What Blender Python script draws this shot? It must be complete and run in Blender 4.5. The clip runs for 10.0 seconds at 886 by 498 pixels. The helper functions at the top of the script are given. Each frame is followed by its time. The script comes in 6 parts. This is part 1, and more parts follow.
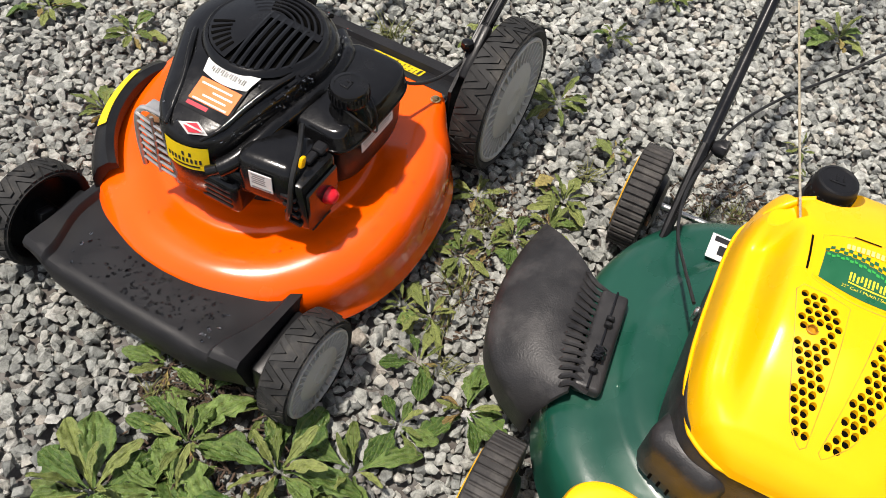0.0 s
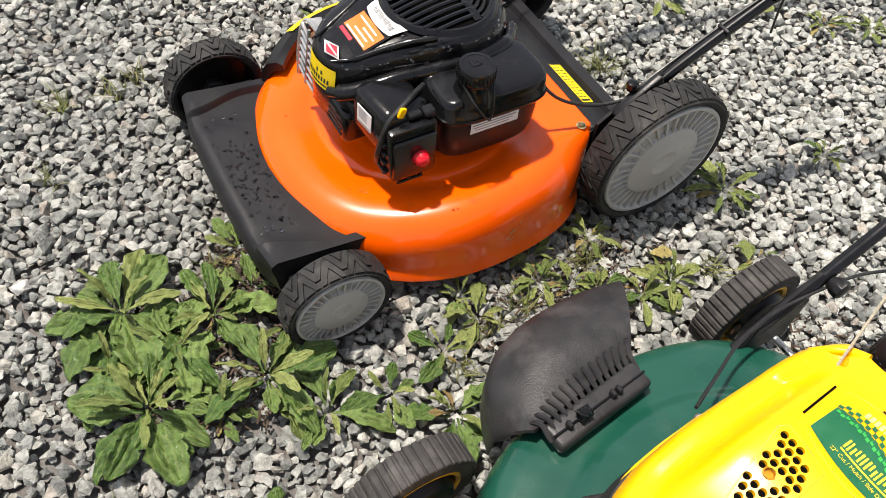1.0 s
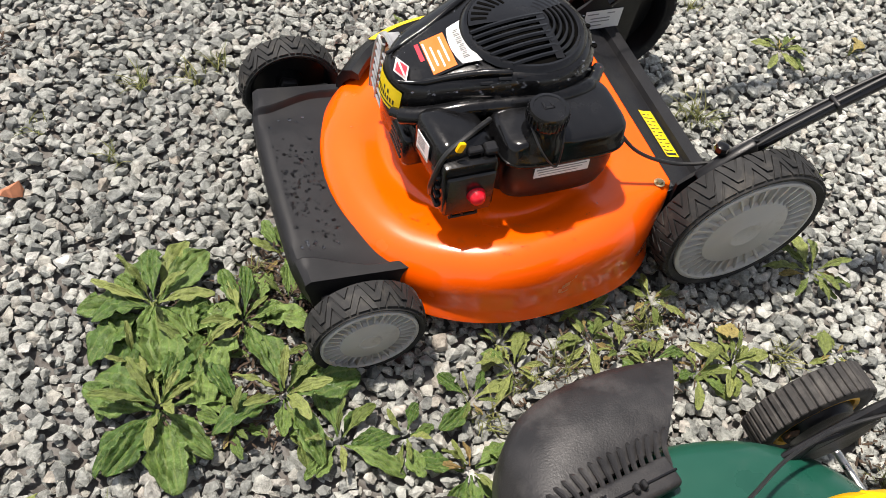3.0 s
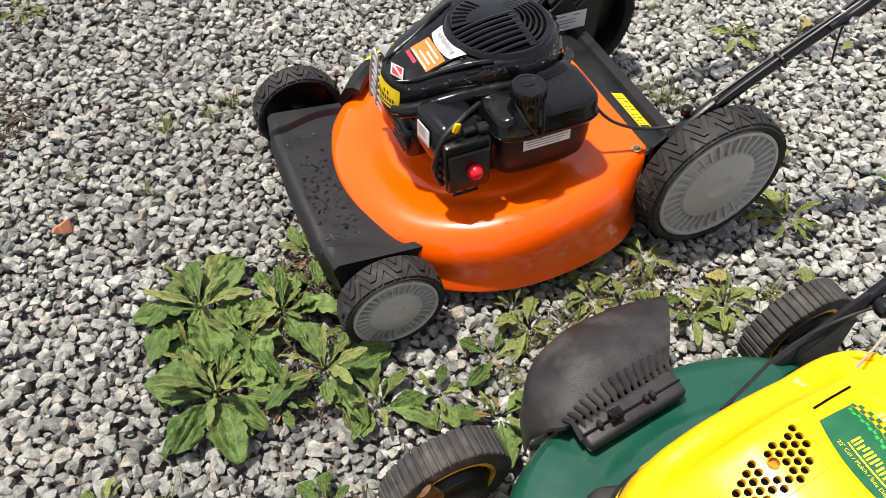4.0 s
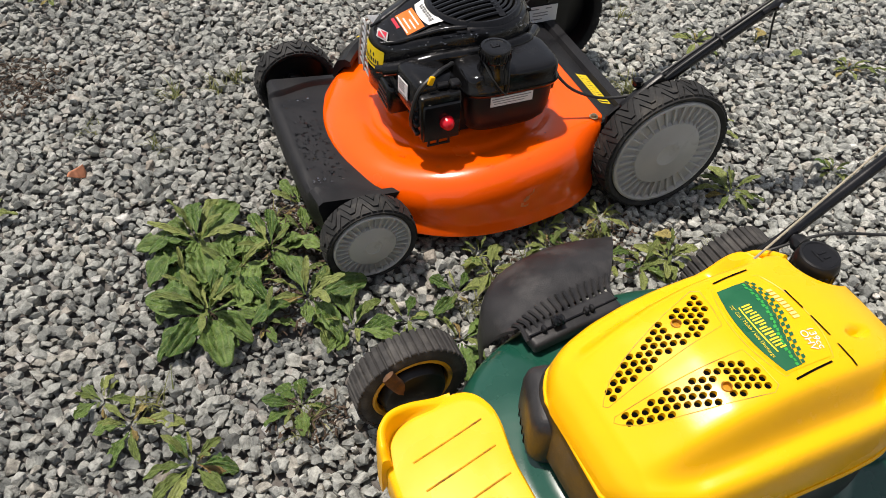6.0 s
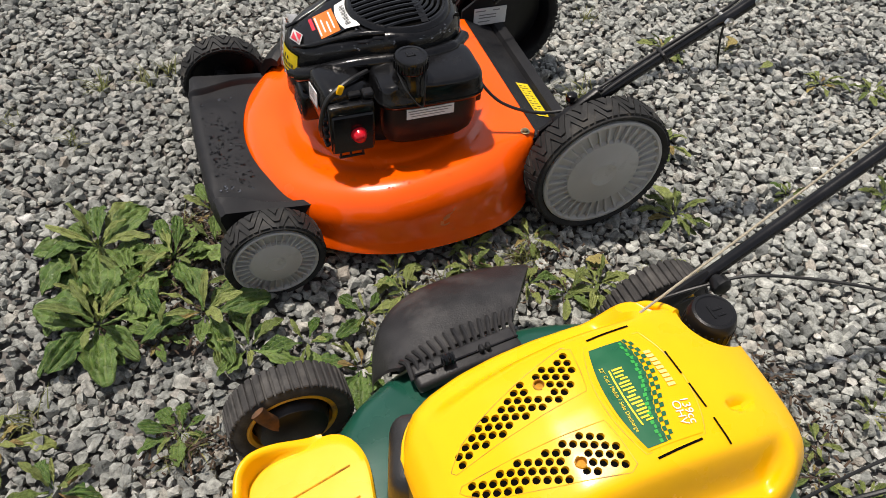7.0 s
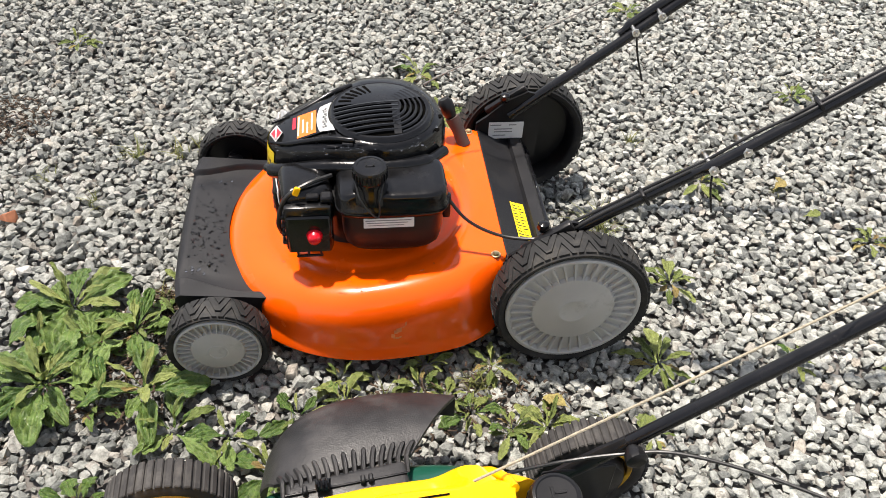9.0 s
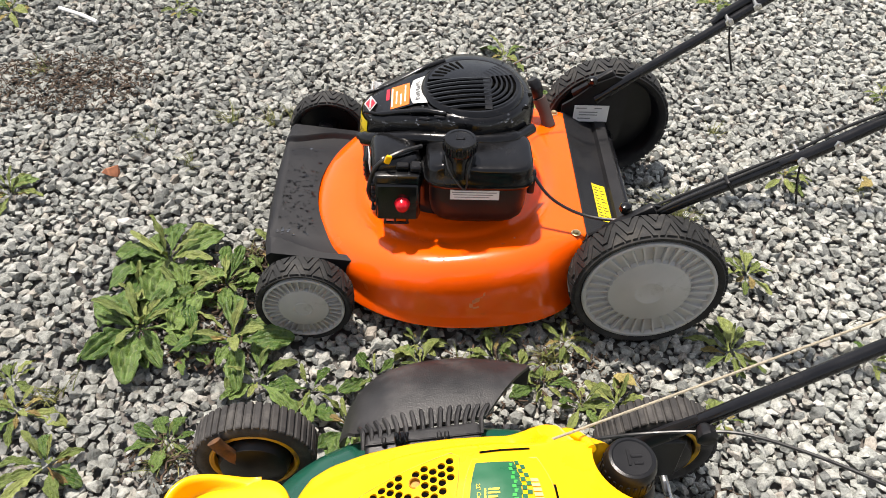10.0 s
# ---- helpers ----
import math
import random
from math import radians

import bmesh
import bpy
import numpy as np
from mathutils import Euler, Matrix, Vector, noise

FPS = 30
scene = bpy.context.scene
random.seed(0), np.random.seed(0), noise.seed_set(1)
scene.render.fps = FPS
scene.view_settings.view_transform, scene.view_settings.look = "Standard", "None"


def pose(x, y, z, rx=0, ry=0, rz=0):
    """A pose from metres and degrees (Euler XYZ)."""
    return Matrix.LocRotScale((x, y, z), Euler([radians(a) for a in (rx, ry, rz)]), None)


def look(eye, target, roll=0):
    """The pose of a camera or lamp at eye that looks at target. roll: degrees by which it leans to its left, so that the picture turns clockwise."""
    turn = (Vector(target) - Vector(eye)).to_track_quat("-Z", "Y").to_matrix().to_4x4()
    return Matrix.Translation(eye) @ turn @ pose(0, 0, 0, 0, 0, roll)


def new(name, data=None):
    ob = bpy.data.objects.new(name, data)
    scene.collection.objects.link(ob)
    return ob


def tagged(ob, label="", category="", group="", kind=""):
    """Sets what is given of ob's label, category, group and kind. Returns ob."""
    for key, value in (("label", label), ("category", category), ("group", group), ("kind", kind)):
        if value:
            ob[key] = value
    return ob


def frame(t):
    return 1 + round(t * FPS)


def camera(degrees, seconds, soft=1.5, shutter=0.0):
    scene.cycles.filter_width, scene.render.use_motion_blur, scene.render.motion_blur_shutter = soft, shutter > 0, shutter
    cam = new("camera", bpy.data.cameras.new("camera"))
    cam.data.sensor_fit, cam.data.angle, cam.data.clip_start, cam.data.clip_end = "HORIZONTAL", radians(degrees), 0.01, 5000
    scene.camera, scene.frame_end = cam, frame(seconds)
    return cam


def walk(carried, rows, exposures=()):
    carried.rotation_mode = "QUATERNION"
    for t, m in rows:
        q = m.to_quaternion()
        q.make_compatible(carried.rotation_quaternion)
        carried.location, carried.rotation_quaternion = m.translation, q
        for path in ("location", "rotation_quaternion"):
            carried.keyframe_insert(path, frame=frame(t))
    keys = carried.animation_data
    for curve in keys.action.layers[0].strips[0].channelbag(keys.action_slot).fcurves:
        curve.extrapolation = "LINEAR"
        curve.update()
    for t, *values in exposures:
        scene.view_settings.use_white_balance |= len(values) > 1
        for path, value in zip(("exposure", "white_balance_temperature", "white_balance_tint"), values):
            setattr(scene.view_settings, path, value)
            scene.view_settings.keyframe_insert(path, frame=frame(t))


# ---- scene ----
cam = camera(56.3, 10.0, soft=0.4)
PATH = [
    (0, (-0.445, -0.376, 1.202), (0.634, 0.11, -0.41), 7.1),
    (0.2, (-0.3842, -0.4556, 1.2102), (0.59, 0.2832, -0.3431), 1.32),
    (0.3, (-0.3819, -0.5258, 1.1915), (0.6137, 0.3549, -0.2731), 2.57),
    (0.4, (-0.3629, -0.5455, 1.2015), (0.562, 0.4141, -0.2728), 3.78),
    (0.5, (-0.332, -0.591, 1.206), (0.51, 0.4, -0.314), 3.5),
    (0.7, (-0.3252, -0.6246, 1.2272), (0.4759, 0.3994, -0.291), 5.24),
    (0.8, (-0.3122, -0.6339, 1.2181), (0.4232, 0.3764, -0.3411), 4.96),
    (0.9, (-0.3049, -0.6338, 1.1974), (0.4419, 0.3414, -0.3789), 6.65),
    (1, (-0.293, -0.629, 1.178), (0.429, 0.343, -0.413), 9.0),
    (1.1, (-0.2898, -0.596, 1.1569), (0.4427, 0.336, -0.4517), 12.27),
    (1.2, (-0.2838, -0.5824, 1.1373), (0.3808, 0.4047, -0.4682), 13.05),
    (1.3, (-0.247, -0.544, 1.131), (0.338, 0.421, -0.52), 14.5),
    (1.5, (-0.208, -0.503, 1.124), (0.3, 0.481, -0.541), 10.6),
    (1.7, (-0.1927, -0.5246, 1.1226), (0.2822, 0.4256, -0.5714), 10.93),
    (1.8, (-0.1842, -0.5231, 1.1393), (0.284, 0.4141, -0.5638), 12.6),
    (2, (-0.196, -0.54, 1.142), (0.278, 0.413, -0.551), 12.7),
    (2.2, (-0.1991, -0.5403, 1.1471), (0.2493, 0.4416, -0.5354), 12.3),
    (2.3, (-0.1842, -0.5408, 1.1549), (0.2636, 0.4462, -0.5244), 11.39),
    (2.5, (-0.186, -0.548, 1.15), (0.304, 0.495, -0.484), 10.5),
    (2.7, (-0.185, -0.549, 1.156), (0.335, 0.502, -0.465), 10.6),
    (3.8, (-0.221, -0.725, 1.187), (0.289, 0.431, -0.363), 3.1),
    (4, (-0.263, -0.758, 1.199), (0.271, 0.419, -0.327), 1.6),
    (4.2, (-0.2876, -0.7644, 1.1939), (0.2782, 0.3906, -0.3336), 6.36),
    (4.3, (-0.2951, -0.7594, 1.1894), (0.3154, 0.3567, -0.3486), 8.54),
    (4.5, (-0.337, -0.728, 1.174), (0.361, 0.303, -0.391), 11.7),
    (4.7, (-0.3496, -0.719, 1.1731), (0.3015, 0.2714, -0.4377), 9.39),
    (4.8, (-0.3627, -0.7088, 1.1831), (0.2996, 0.2782, -0.4248), 8.88),
    (5, (-0.379, -0.749, 1.188), (0.299, 0.297, -0.376), 8.9),
    (5.2, (-0.371, -0.823, 1.192), (0.293, 0.305, -0.321), 7.6),
    (6.3, (-0.264, -1.029, 1.19), (0.3, 0.239, -0.25), 3.4),
    (6.5, (-0.21, -0.998, 1.179), (0.379, 0.235, -0.282), 5.0),
    (6.7, (-0.1619, -0.9627, 1.1784), (0.3767, 0.256, -0.3131), 5.92),
    (6.8, (-0.1433, -0.9574, 1.1797), (0.3931, 0.282, -0.2953), 5.42),
    (7, (-0.098, -0.971, 1.184), (0.425, 0.273, -0.292), 5.0),
    (7.2, (-0.0573, -1.0295, 1.1823), (0.4157, 0.3115, -0.2185), 5.63),
    (7.3, (-0.038, -1.074, 1.1753), (0.3934, 0.2808, -0.2258), 6.89),
    (7.4, (0.012, -1.105, 1.207), (0.333, 0.256, -0.222), 3.5),
    (7.5, (0.027, -1.141, 1.218), (0.346, 0.242, -0.192), 2.2),
    (7.7, (0.0465, -1.1534, 1.2459), (0.3375, 0.2754, -0.1213), 3.54),
    (7.8, (0.0567, -1.1519, 1.2483), (0.3271, 0.2923, -0.1068), 1.59),
    (7.9, (0.093, -1.129, 1.24), (0.272, 0.324, -0.123), -2.2),
    (8, (0.115, -1.119, 1.238), (0.312, 0.33, -0.125), -0.0),
    (8.1, (0.134, -1.087, 1.233), (0.391, 0.339, -0.146), 1.9),
    (8.2, (0.15, -1.052, 1.218), (0.352, 0.407, -0.134), 0.3),
    (8.3, (0.2008, -1.0146, 1.2185), (0.4514, 0.4136, -0.1571), 2.72),
    (8.5, (0.207, -0.961, 1.195), (0.504, 0.44, -0.201), 4.2),
    (8.7, (0.2466, -0.9277, 1.2052), (0.5109, 0.4535, -0.2163), 3.38),
    (8.8, (0.2388, -0.9318, 1.207), (0.4925, 0.4777, -0.1881), 3.16),
    (9, (0.244, -0.968, 1.216), (0.456, 0.484, -0.144), 3.1),
    (9.2, (0.2348, -0.9963, 1.2188), (0.3433, 0.4333, -0.1746), 2.14),
    (9.3, (0.2308, -1.004, 1.2226), (0.327, 0.4239, -0.1739), 1.77),
    (9.5, (0.22, -1.02, 1.217), (0.282, 0.405, -0.186), 0.4),
    (9.7, (0.206, -1.016, 1.2185), (0.2564, 0.3982, -0.1952), 1.27),
    (9.8, (0.2139, -1.0143, 1.2217), (0.2565, 0.4033, -0.1885), 1.91),
    (10, (0.203, -1.016, 1.224), (0.268, 0.424, -0.162), 2.8),
]
walk(cam, [(t, look(eye, target, roll)) for t, eye, target, roll in PATH],
     [(0.0, 0.2, 6850, 13), (0.5, 0.42, 6850, 13), (1.0, 0.5, 6850, 13), (1.5, 0.5, 6850, 13), (2.7, 0.5, 6850, 13), (3.8, 0.5, 6850, 13), (5.2, 0.32, 6850, 13), (6.3, 0.0, 6850, 13), (7.5, 0.05, 6850, 13), (8.0, 0.2, 6850, 13), (8.5, 0.58, 6850, 13), (9.0, 0.66, 6850, 13), (10.0, 0.58, 6850, 13)])

# ---- world and sun ----
SUN_DIR = Vector((-0.20, 0.22, 1.0)).normalized()
world = bpy.data.worlds.new("sky")
scene.world = world
world.use_nodes = True
_sky = world.node_tree.nodes.new("ShaderNodeTexSky")
_sky.sky_type, _sky.sun_disc = "NISHITA", False
_sky.sun_elevation = math.asin(SUN_DIR.z)
_sky.sun_rotation = math.atan2(SUN_DIR.x, SUN_DIR.y)
_haze = world.node_tree.nodes.new("ShaderNodeHueSaturation")      # bright hazy summer sky, paler than clear blue
_haze.inputs["Saturation"].default_value = 0.5
world.node_tree.links.new(_sky.outputs[0], _haze.inputs["Color"])
world.node_tree.links.new(_haze.outputs[0], world.node_tree.nodes["Background"].inputs[0])
world.node_tree.nodes["Background"].inputs[1].default_value = 0.12
sun = new("sun", bpy.data.lights.new("sun", "SUN"))
sun.data.energy, sun.data.angle, sun.data.color = 4.7, radians(2.2), (1.0, 0.96, 0.9)
sun.matrix_world = Matrix.Translation((0, 0, 6)) @ SUN_DIR.to_track_quat("Z", "Y").to_matrix().to_4x4()


# ---- materials ----
def surf(name, color, rough=0.5, var=0.15, scale=12.0, bump=0.0, bscale=300.0, metal=0.0, coat=0.0, spec=0.5,
         dirt=None, dirt_at=0.62, dirt_scale=9.0, piece=0.0, rough_var=0.1):
    """A painted, plastic or metal surface: two scales of tone, fine relief, and patches of dirt."""
    m = bpy.data.materials.new(name)
    m.use_nodes = True
    nt = m.node_tree
    n, l = nt.nodes, nt.links
    b = n["Principled BSDF"]
    b.inputs["Metallic"].default_value = metal
    b.inputs["Specular IOR Level"].default_value = spec
    b.inputs["Coat Weight"].default_value = coat
    b.inputs["Coat Roughness"].default_value = 0.08
    co = n.new("ShaderNodeTexCoord")
    n1 = n.new("ShaderNodeTexNoise")
    n1.inputs["Scale"].default_value, n1.inputs["Detail"].default_value = scale, 6
    l.new(co.outputs["Object"], n1.inputs["Vector"])
    n2 = n.new("ShaderNodeTexNoise")
    n2.inputs["Scale"].default_value, n2.inputs["Detail"].default_value = bscale, 3
    l.new(co.outputs["Object"], n2.inputs["Vector"])
    ramp = n.new("ShaderNodeMapRange")
    ramp.inputs["From Min"].default_value, ramp.inputs["From Max"].default_value = 0.3, 0.7
    ramp.inputs["To Min"].default_value, ramp.inputs["To Max"].default_value = 1 - var, 1 + var
    l.new(n1.outputs["Fac"], ramp.inputs["Value"])
    mul = n.new("ShaderNodeMix")
    mul.data_type, mul.blend_type = "RGBA", "MULTIPLY"
    mul.inputs["Factor"].default_value = 1.0
    mul.inputs["A"].default_value = (*color, 1)
    l.new(ramp.outputs[0], mul.inputs["B"])
    out = mul.outputs["Result"]
    if piece:
        info = n.new("ShaderNodeObjectInfo")
        geo = n.new("ShaderNodeNewGeometry")
        add = n.new("ShaderNodeMath")
        add.operation = "ADD"
        l.new(info.outputs["Random"], add.inputs[0])
        l.new(geo.outputs["Random Per Island"], add.inputs[1])
        fr = n.new("ShaderNodeMath")
        fr.operation = "FRACT"
        l.new(add.outputs[0], fr.inputs[0])
        mr = n.new("ShaderNodeMapRange")
        mr.inputs["To Min"].default_value, mr.inputs["To Max"].default_value = 1 - piece, 1 + piece
        l.new(fr.outputs[0], mr.inputs["Value"])
        m2 = n.new("ShaderNodeMix")
        m2.data_type, m2.blend_type = "RGBA", "MULTIPLY"
        m2.inputs["Factor"].default_value = 1.0
        l.new(out, m2.inputs["A"])
        l.new(mr.outputs[0], m2.inputs["B"])
        out = m2.outputs["Result"]
    if dirt:
        n3 = n.new("ShaderNodeTexNoise")
        n3.inputs["Scale"].default_value, n3.inputs["Detail"].default_value = dirt_scale, 8
        n3.inputs["Roughness"].default_value = 0.65
        l.new(co.outputs["Object"], n3.inputs["Vector"])
        mr = n.new("ShaderNodeMapRange")
        mr.inputs["From Min"].default_value, mr.inputs["From Max"].default_value = dirt_at - 0.1, dirt_at + 0.14
        l.new(n3.outputs["Fac"], mr.inputs["Value"])
        m3 = n.new("ShaderNodeMix")
        m3.data_type = "RGBA"
        l.new(mr.outputs[0], m3.inputs["Factor"])
        l.new(out, m3.inputs["A"])
        m3.inputs["B"].default_value = (*dirt, 1)
        out = m3.outputs["Result"]
    l.new(out, b.inputs["Base Color"])
    rr = n.new("ShaderNodeMapRange")
    rr.inputs["From Min"].default_value, rr.inputs["From Max"].default_value = 0.3, 0.7
    rr.inputs["To Min"].default_value = max(0.03, rough - rough_var)
    rr.inputs["To Max"].default_value = min(1, rough + rough_var)
    l.new(n1.outputs["Fac"], rr.inputs["Value"])
    l.new(rr.outputs[0], b.inputs["Roughness"])
    if bump:
        bp = n.new("ShaderNodeBump")
        bp.inputs["Strength"].default_value, bp.inputs["Distance"].default_value = bump, 0.001
        l.new(n2.outputs["Fac"], bp.inputs["Height"])
        l.new(bp.outputs[0], b.inputs["Normal"])
    return m


def stone_material():
    """Crushed limestone: each stone its own grey, with pale dust, dark pits and fine veins."""
    m = bpy.data.materials.new("crushed_limestone")
    m.use_nodes = True
    nt = m.node_tree
    n, l = nt.nodes, nt.links
    b = n["Principled BSDF"]
    info, geo, co = n.new("ShaderNodeObjectInfo"), n.new("ShaderNodeNewGeometry"), n.new("ShaderNodeTexCoord")
    add = n.new("ShaderNodeMath")
    add.operation = "ADD"
    l.new(info.outputs["Random"], add.inputs[0])
    l.new(geo.outputs["Random Per Island"], add.inputs[1])
    fr = n.new("ShaderNodeMath")
    fr.operation = "FRACT"
    l.new(add.outputs[0], fr.inputs[0])
    ramp = n.new("ShaderNodeValToRGB")
    ramp.color_ramp.interpolation = "LINEAR"
    tones = [(0.0, (0.15, 0.157, 0.148)), (0.2, (0.275, 0.285, 0.265)), (0.45, (0.36, 0.37, 0.338)), (0.62, (0.395, 0.402, 0.368)),
             (0.8, (0.44, 0.447, 0.41)), (0.9, (0.385, 0.37, 0.32)), (0.96, (0.54, 0.54, 0.505)), (1.0, (0.34, 0.305, 0.255))]
    el = ramp.color_ramp.elements
    el[0].position, el[0].color = tones[0][0], (*tones[0][1], 1)
    el[1].position, el[1].color = tones[-1][0], (*tones[-1][1], 1)
    for p, c in tones[1:-1]:
        el.new(p).color = (*c, 1)
    l.new(fr.outputs[0], ramp.inputs[0])
    n1 = n.new("ShaderNodeTexNoise")
    n1.inputs["Scale"].default_value, n1.inputs["Detail"].default_value, n1.inputs["Roughness"].default_value = 70, 7, 0.65
    n2 = n.new("ShaderNodeTexNoise")
    n2.inputs["Scale"].default_value, n2.inputs["Detail"].default_value = 420, 4
    n3 = n.new("ShaderNodeTexNoise")
    n3.inputs["Scale"].default_value, n3.inputs["Detail"].default_value = 1.3, 5
    for k in (n1, n2, n3):
        l.new(co.outputs["Object"], k.inputs["Vector"])
    mr = n.new("ShaderNodeMapRange")
    mr.inputs["From Min"].default_value, mr.inputs["From Max"].default_value = 0.3, 0.72
    mr.inputs["To Min"].default_value, mr.inputs["To Max"].default_value = 0.38, 1.57
    l.new(n1.outputs["Fac"], mr.inputs["Value"])
    mx = n.new("ShaderNodeMix")
    mx.data_type, mx.blend_type = "RGBA", "MULTIPLY"
    mx.inputs["Factor"].default_value = 1.0
    l.new(ramp.outputs[0], mx.inputs["A"])
    l.new(mr.outputs[0], mx.inputs["B"])
    mr3 = n.new("ShaderNodeMapRange")
    mr3.inputs["From Min"].default_value, mr3.inputs["From Max"].default_value = 0.35, 0.65
    mr3.inputs["To Min"].default_value, mr3.inputs["To Max"].default_value = 0.9, 1.08
    l.new(n3.outputs["Fac"], mr3.inputs["Value"])
    mx3 = n.new("ShaderNodeMix")
    mx3.data_type, mx3.blend_type = "RGBA", "MULTIPLY"
    mx3.inputs["Factor"].default_value = 1.0
    l.new(mx.outputs["Result"], mx3.inputs["A"])
    l.new(mr3.outputs[0], mx3.inputs["B"])
    # the driven, dusty stretch behind the machines is paler than the coarse wet stone in front of them
    sep = n.new("ShaderNodeSeparateXYZ")
    l.new(geo.outputs["Position"], sep.inputs[0])
    wob = n.new("ShaderNodeMath")
    wob.operation = "ADD"
    l.new(sep.outputs["X"], wob.inputs[0])
    l.new(n3.outputs["Fac"], wob.inputs[1])
    dust = n.new("ShaderNodeMapRange")
    dust.inputs["From Min"].default_value, dust.inputs["From Max"].default_value = -0.1, 1.6
    dust.inputs["To Min"].default_value, dust.inputs["To Max"].default_value = 0.84, 1.05
    l.new(wob.outputs[0], dust.inputs["Value"])
    mx4 = n.new("ShaderNodeMix")
    mx4.data_type, mx4.blend_type = "RGBA", "MULTIPLY"
    mx4.inputs["Factor"].default_value = 1.0
    l.new(mx3.outputs["Result"], mx4.inputs["A"])
    l.new(dust.outputs[0], mx4.inputs["B"])
    l.new(mx4.outputs["Result"], b.inputs["Base Color"])
    b.inputs["Roughness"].default_value = 0.85
    b.inputs["Specular IOR Level"].default_value = 0.3
    hh = n.new("ShaderNodeMath")
    hh.operation = "ADD"
    l.new(n1.outputs["Fac"], hh.inputs[0])
    l.new(n2.outputs["Fac"], hh.inputs[1])
    bp = n.new("ShaderNodeBump")
    bp.inputs["Strength"].default_value, bp.inputs["Distance"].default_value = 0.9, 0.004
    l.new(hh.outputs[0], bp.inputs["Height"])
    l.new(bp.outputs[0], b.inputs["Normal"])
    return m


def leaf_material(name, a, c, rough=0.45):
    """Broad leaf: two greens that vary from leaf to leaf, pale ribs along it, blemishes, light coming through."""
    m = bpy.data.materials.new(name)
    m.use_nodes = True
    nt = m.node_tree
    n, l = nt.nodes, nt.links
    b = n["Principled BSDF"]
    info, co, geo = n.new("ShaderNodeObjectInfo"), n.new("ShaderNodeTexCoord"), n.new("ShaderNodeNewGeometry")
    add = n.new("ShaderNodeMath")
    add.operation = "ADD"
    l.new(info.outputs["Random"], add.inputs[0])
    l.new(geo.outputs["Random Per Island"], add.inputs[1])
    fr = n.new("ShaderNodeMath")
    fr.operation = "FRACT"
    l.new(add.outputs[0], fr.inputs[0])
    mx = n.new("ShaderNodeMix")
    mx.data_type = "RGBA"
    mx.inputs["A"].default_value, mx.inputs["B"].default_value = (*a, 1), (*c, 1)
    l.new(fr.outputs[0], mx.inputs["Factor"])
    n1 = n.new("ShaderNodeTexNoise")
    n1.inputs["Scale"].default_value, n1.inputs["Detail"].default_value = 9, 10
    n1.inputs["Roughness"].default_value = 0.72
    l.new(co.outputs["Object"], n1.inputs["Vector"])
    mr = n.new("ShaderNodeMapRange")
    mr.inputs["From Min"].default_value, mr.inputs["From Max"].default_value = 0.3, 0.7
    mr.inputs["To Min"].default_value, mr.inputs["To Max"].default_value = 0.5, 1.5
    l.new(n1.outputs["Fac"], mr.inputs["Value"])
    m2 = n.new("ShaderNodeMix")
    m2.data_type, m2.blend_type = "RGBA", "MULTIPLY"
    m2.inputs["Factor"].default_value = 1.0
    l.new(mx.outputs["Result"], m2.inputs["A"])
    l.new(mr.outputs[0], m2.inputs["B"])
    n3 = n.new("ShaderNodeTexNoise")
    n3.inputs["Scale"].default_value, n3.inputs["Detail"].default_value = 7, 9
    n3.inputs["Roughness"].default_value = 0.7
    n3.inputs["Distortion"].default_value = 0.6
    l.new(co.outputs["Object"], n3.inputs["Vector"])
    mr3 = n.new("ShaderNodeMapRange")
    mr3.inputs["From Min"].default_value, mr3.inputs["From Max"].default_value = 0.64, 0.72
    l.new(n3.outputs["Fac"], mr3.inputs["Value"])
    m3 = n.new("ShaderNodeMix")
    m3.data_type = "RGBA"
    l.new(mr3.outputs[0], m3.inputs["Factor"])
    l.new(m2.outputs["Result"], m3.inputs["A"])
    m3.inputs["B"].default_value = (0.30, 0.27, 0.10, 1)
    wv = n.new("ShaderNodeTexWave")
    wv.wave_type, wv.bands_direction = "BANDS", "Y"
    wv.inputs["Scale"].default_value, wv.inputs["Distortion"].default_value, wv.inputs["Detail"].default_value = 3.4, 3.2, 4
    wv.inputs["Detail Scale"].default_value = 2.0
    l.new(co.outputs["Object"], wv.inputs["Vector"])
    vr = n.new("ShaderNodeMapRange")
    vr.inputs["From Min"].default_value, vr.inputs["From Max"].default_value = 0.72, 1.0
    vr.inputs["To Min"].default_value, vr.inputs["To Max"].default_value = 0.0, 0.26
    l.new(wv.outputs["Fac"], vr.inputs["Value"])
    m4 = n.new("ShaderNodeMix")
    m4.data_type = "RGBA"
    l.new(vr.outputs[0], m4.inputs["Factor"])
    l.new(m3.outputs["Result"], m4.inputs["A"])
    m4.inputs["B"].default_value = (0.33, 0.38, 0.11, 1)
    m3 = m4
    l.new(m3.outputs["Result"], b.inputs["Base Color"])
    wet = n.new("ShaderNodeMapRange")
    wet.inputs["From Min"].default_value, wet.inputs["From Max"].default_value = 0.35, 0.6
    wet.inputs["To Min"].default_value, wet.inputs["To Max"].default_value = max(0.1, rough - 0.2), rough + 0.2
    l.new(n3.outputs["Fac"], wet.inputs["Value"])
    l.new(wet.outputs[0], b.inputs["Roughness"])
    bp = n.new("ShaderNodeBump")
    bp.inputs["Strength"].default_value, bp.inputs["Distance"].default_value = 0.6, 0.006
    n4 = n.new("ShaderNodeTexNoise")
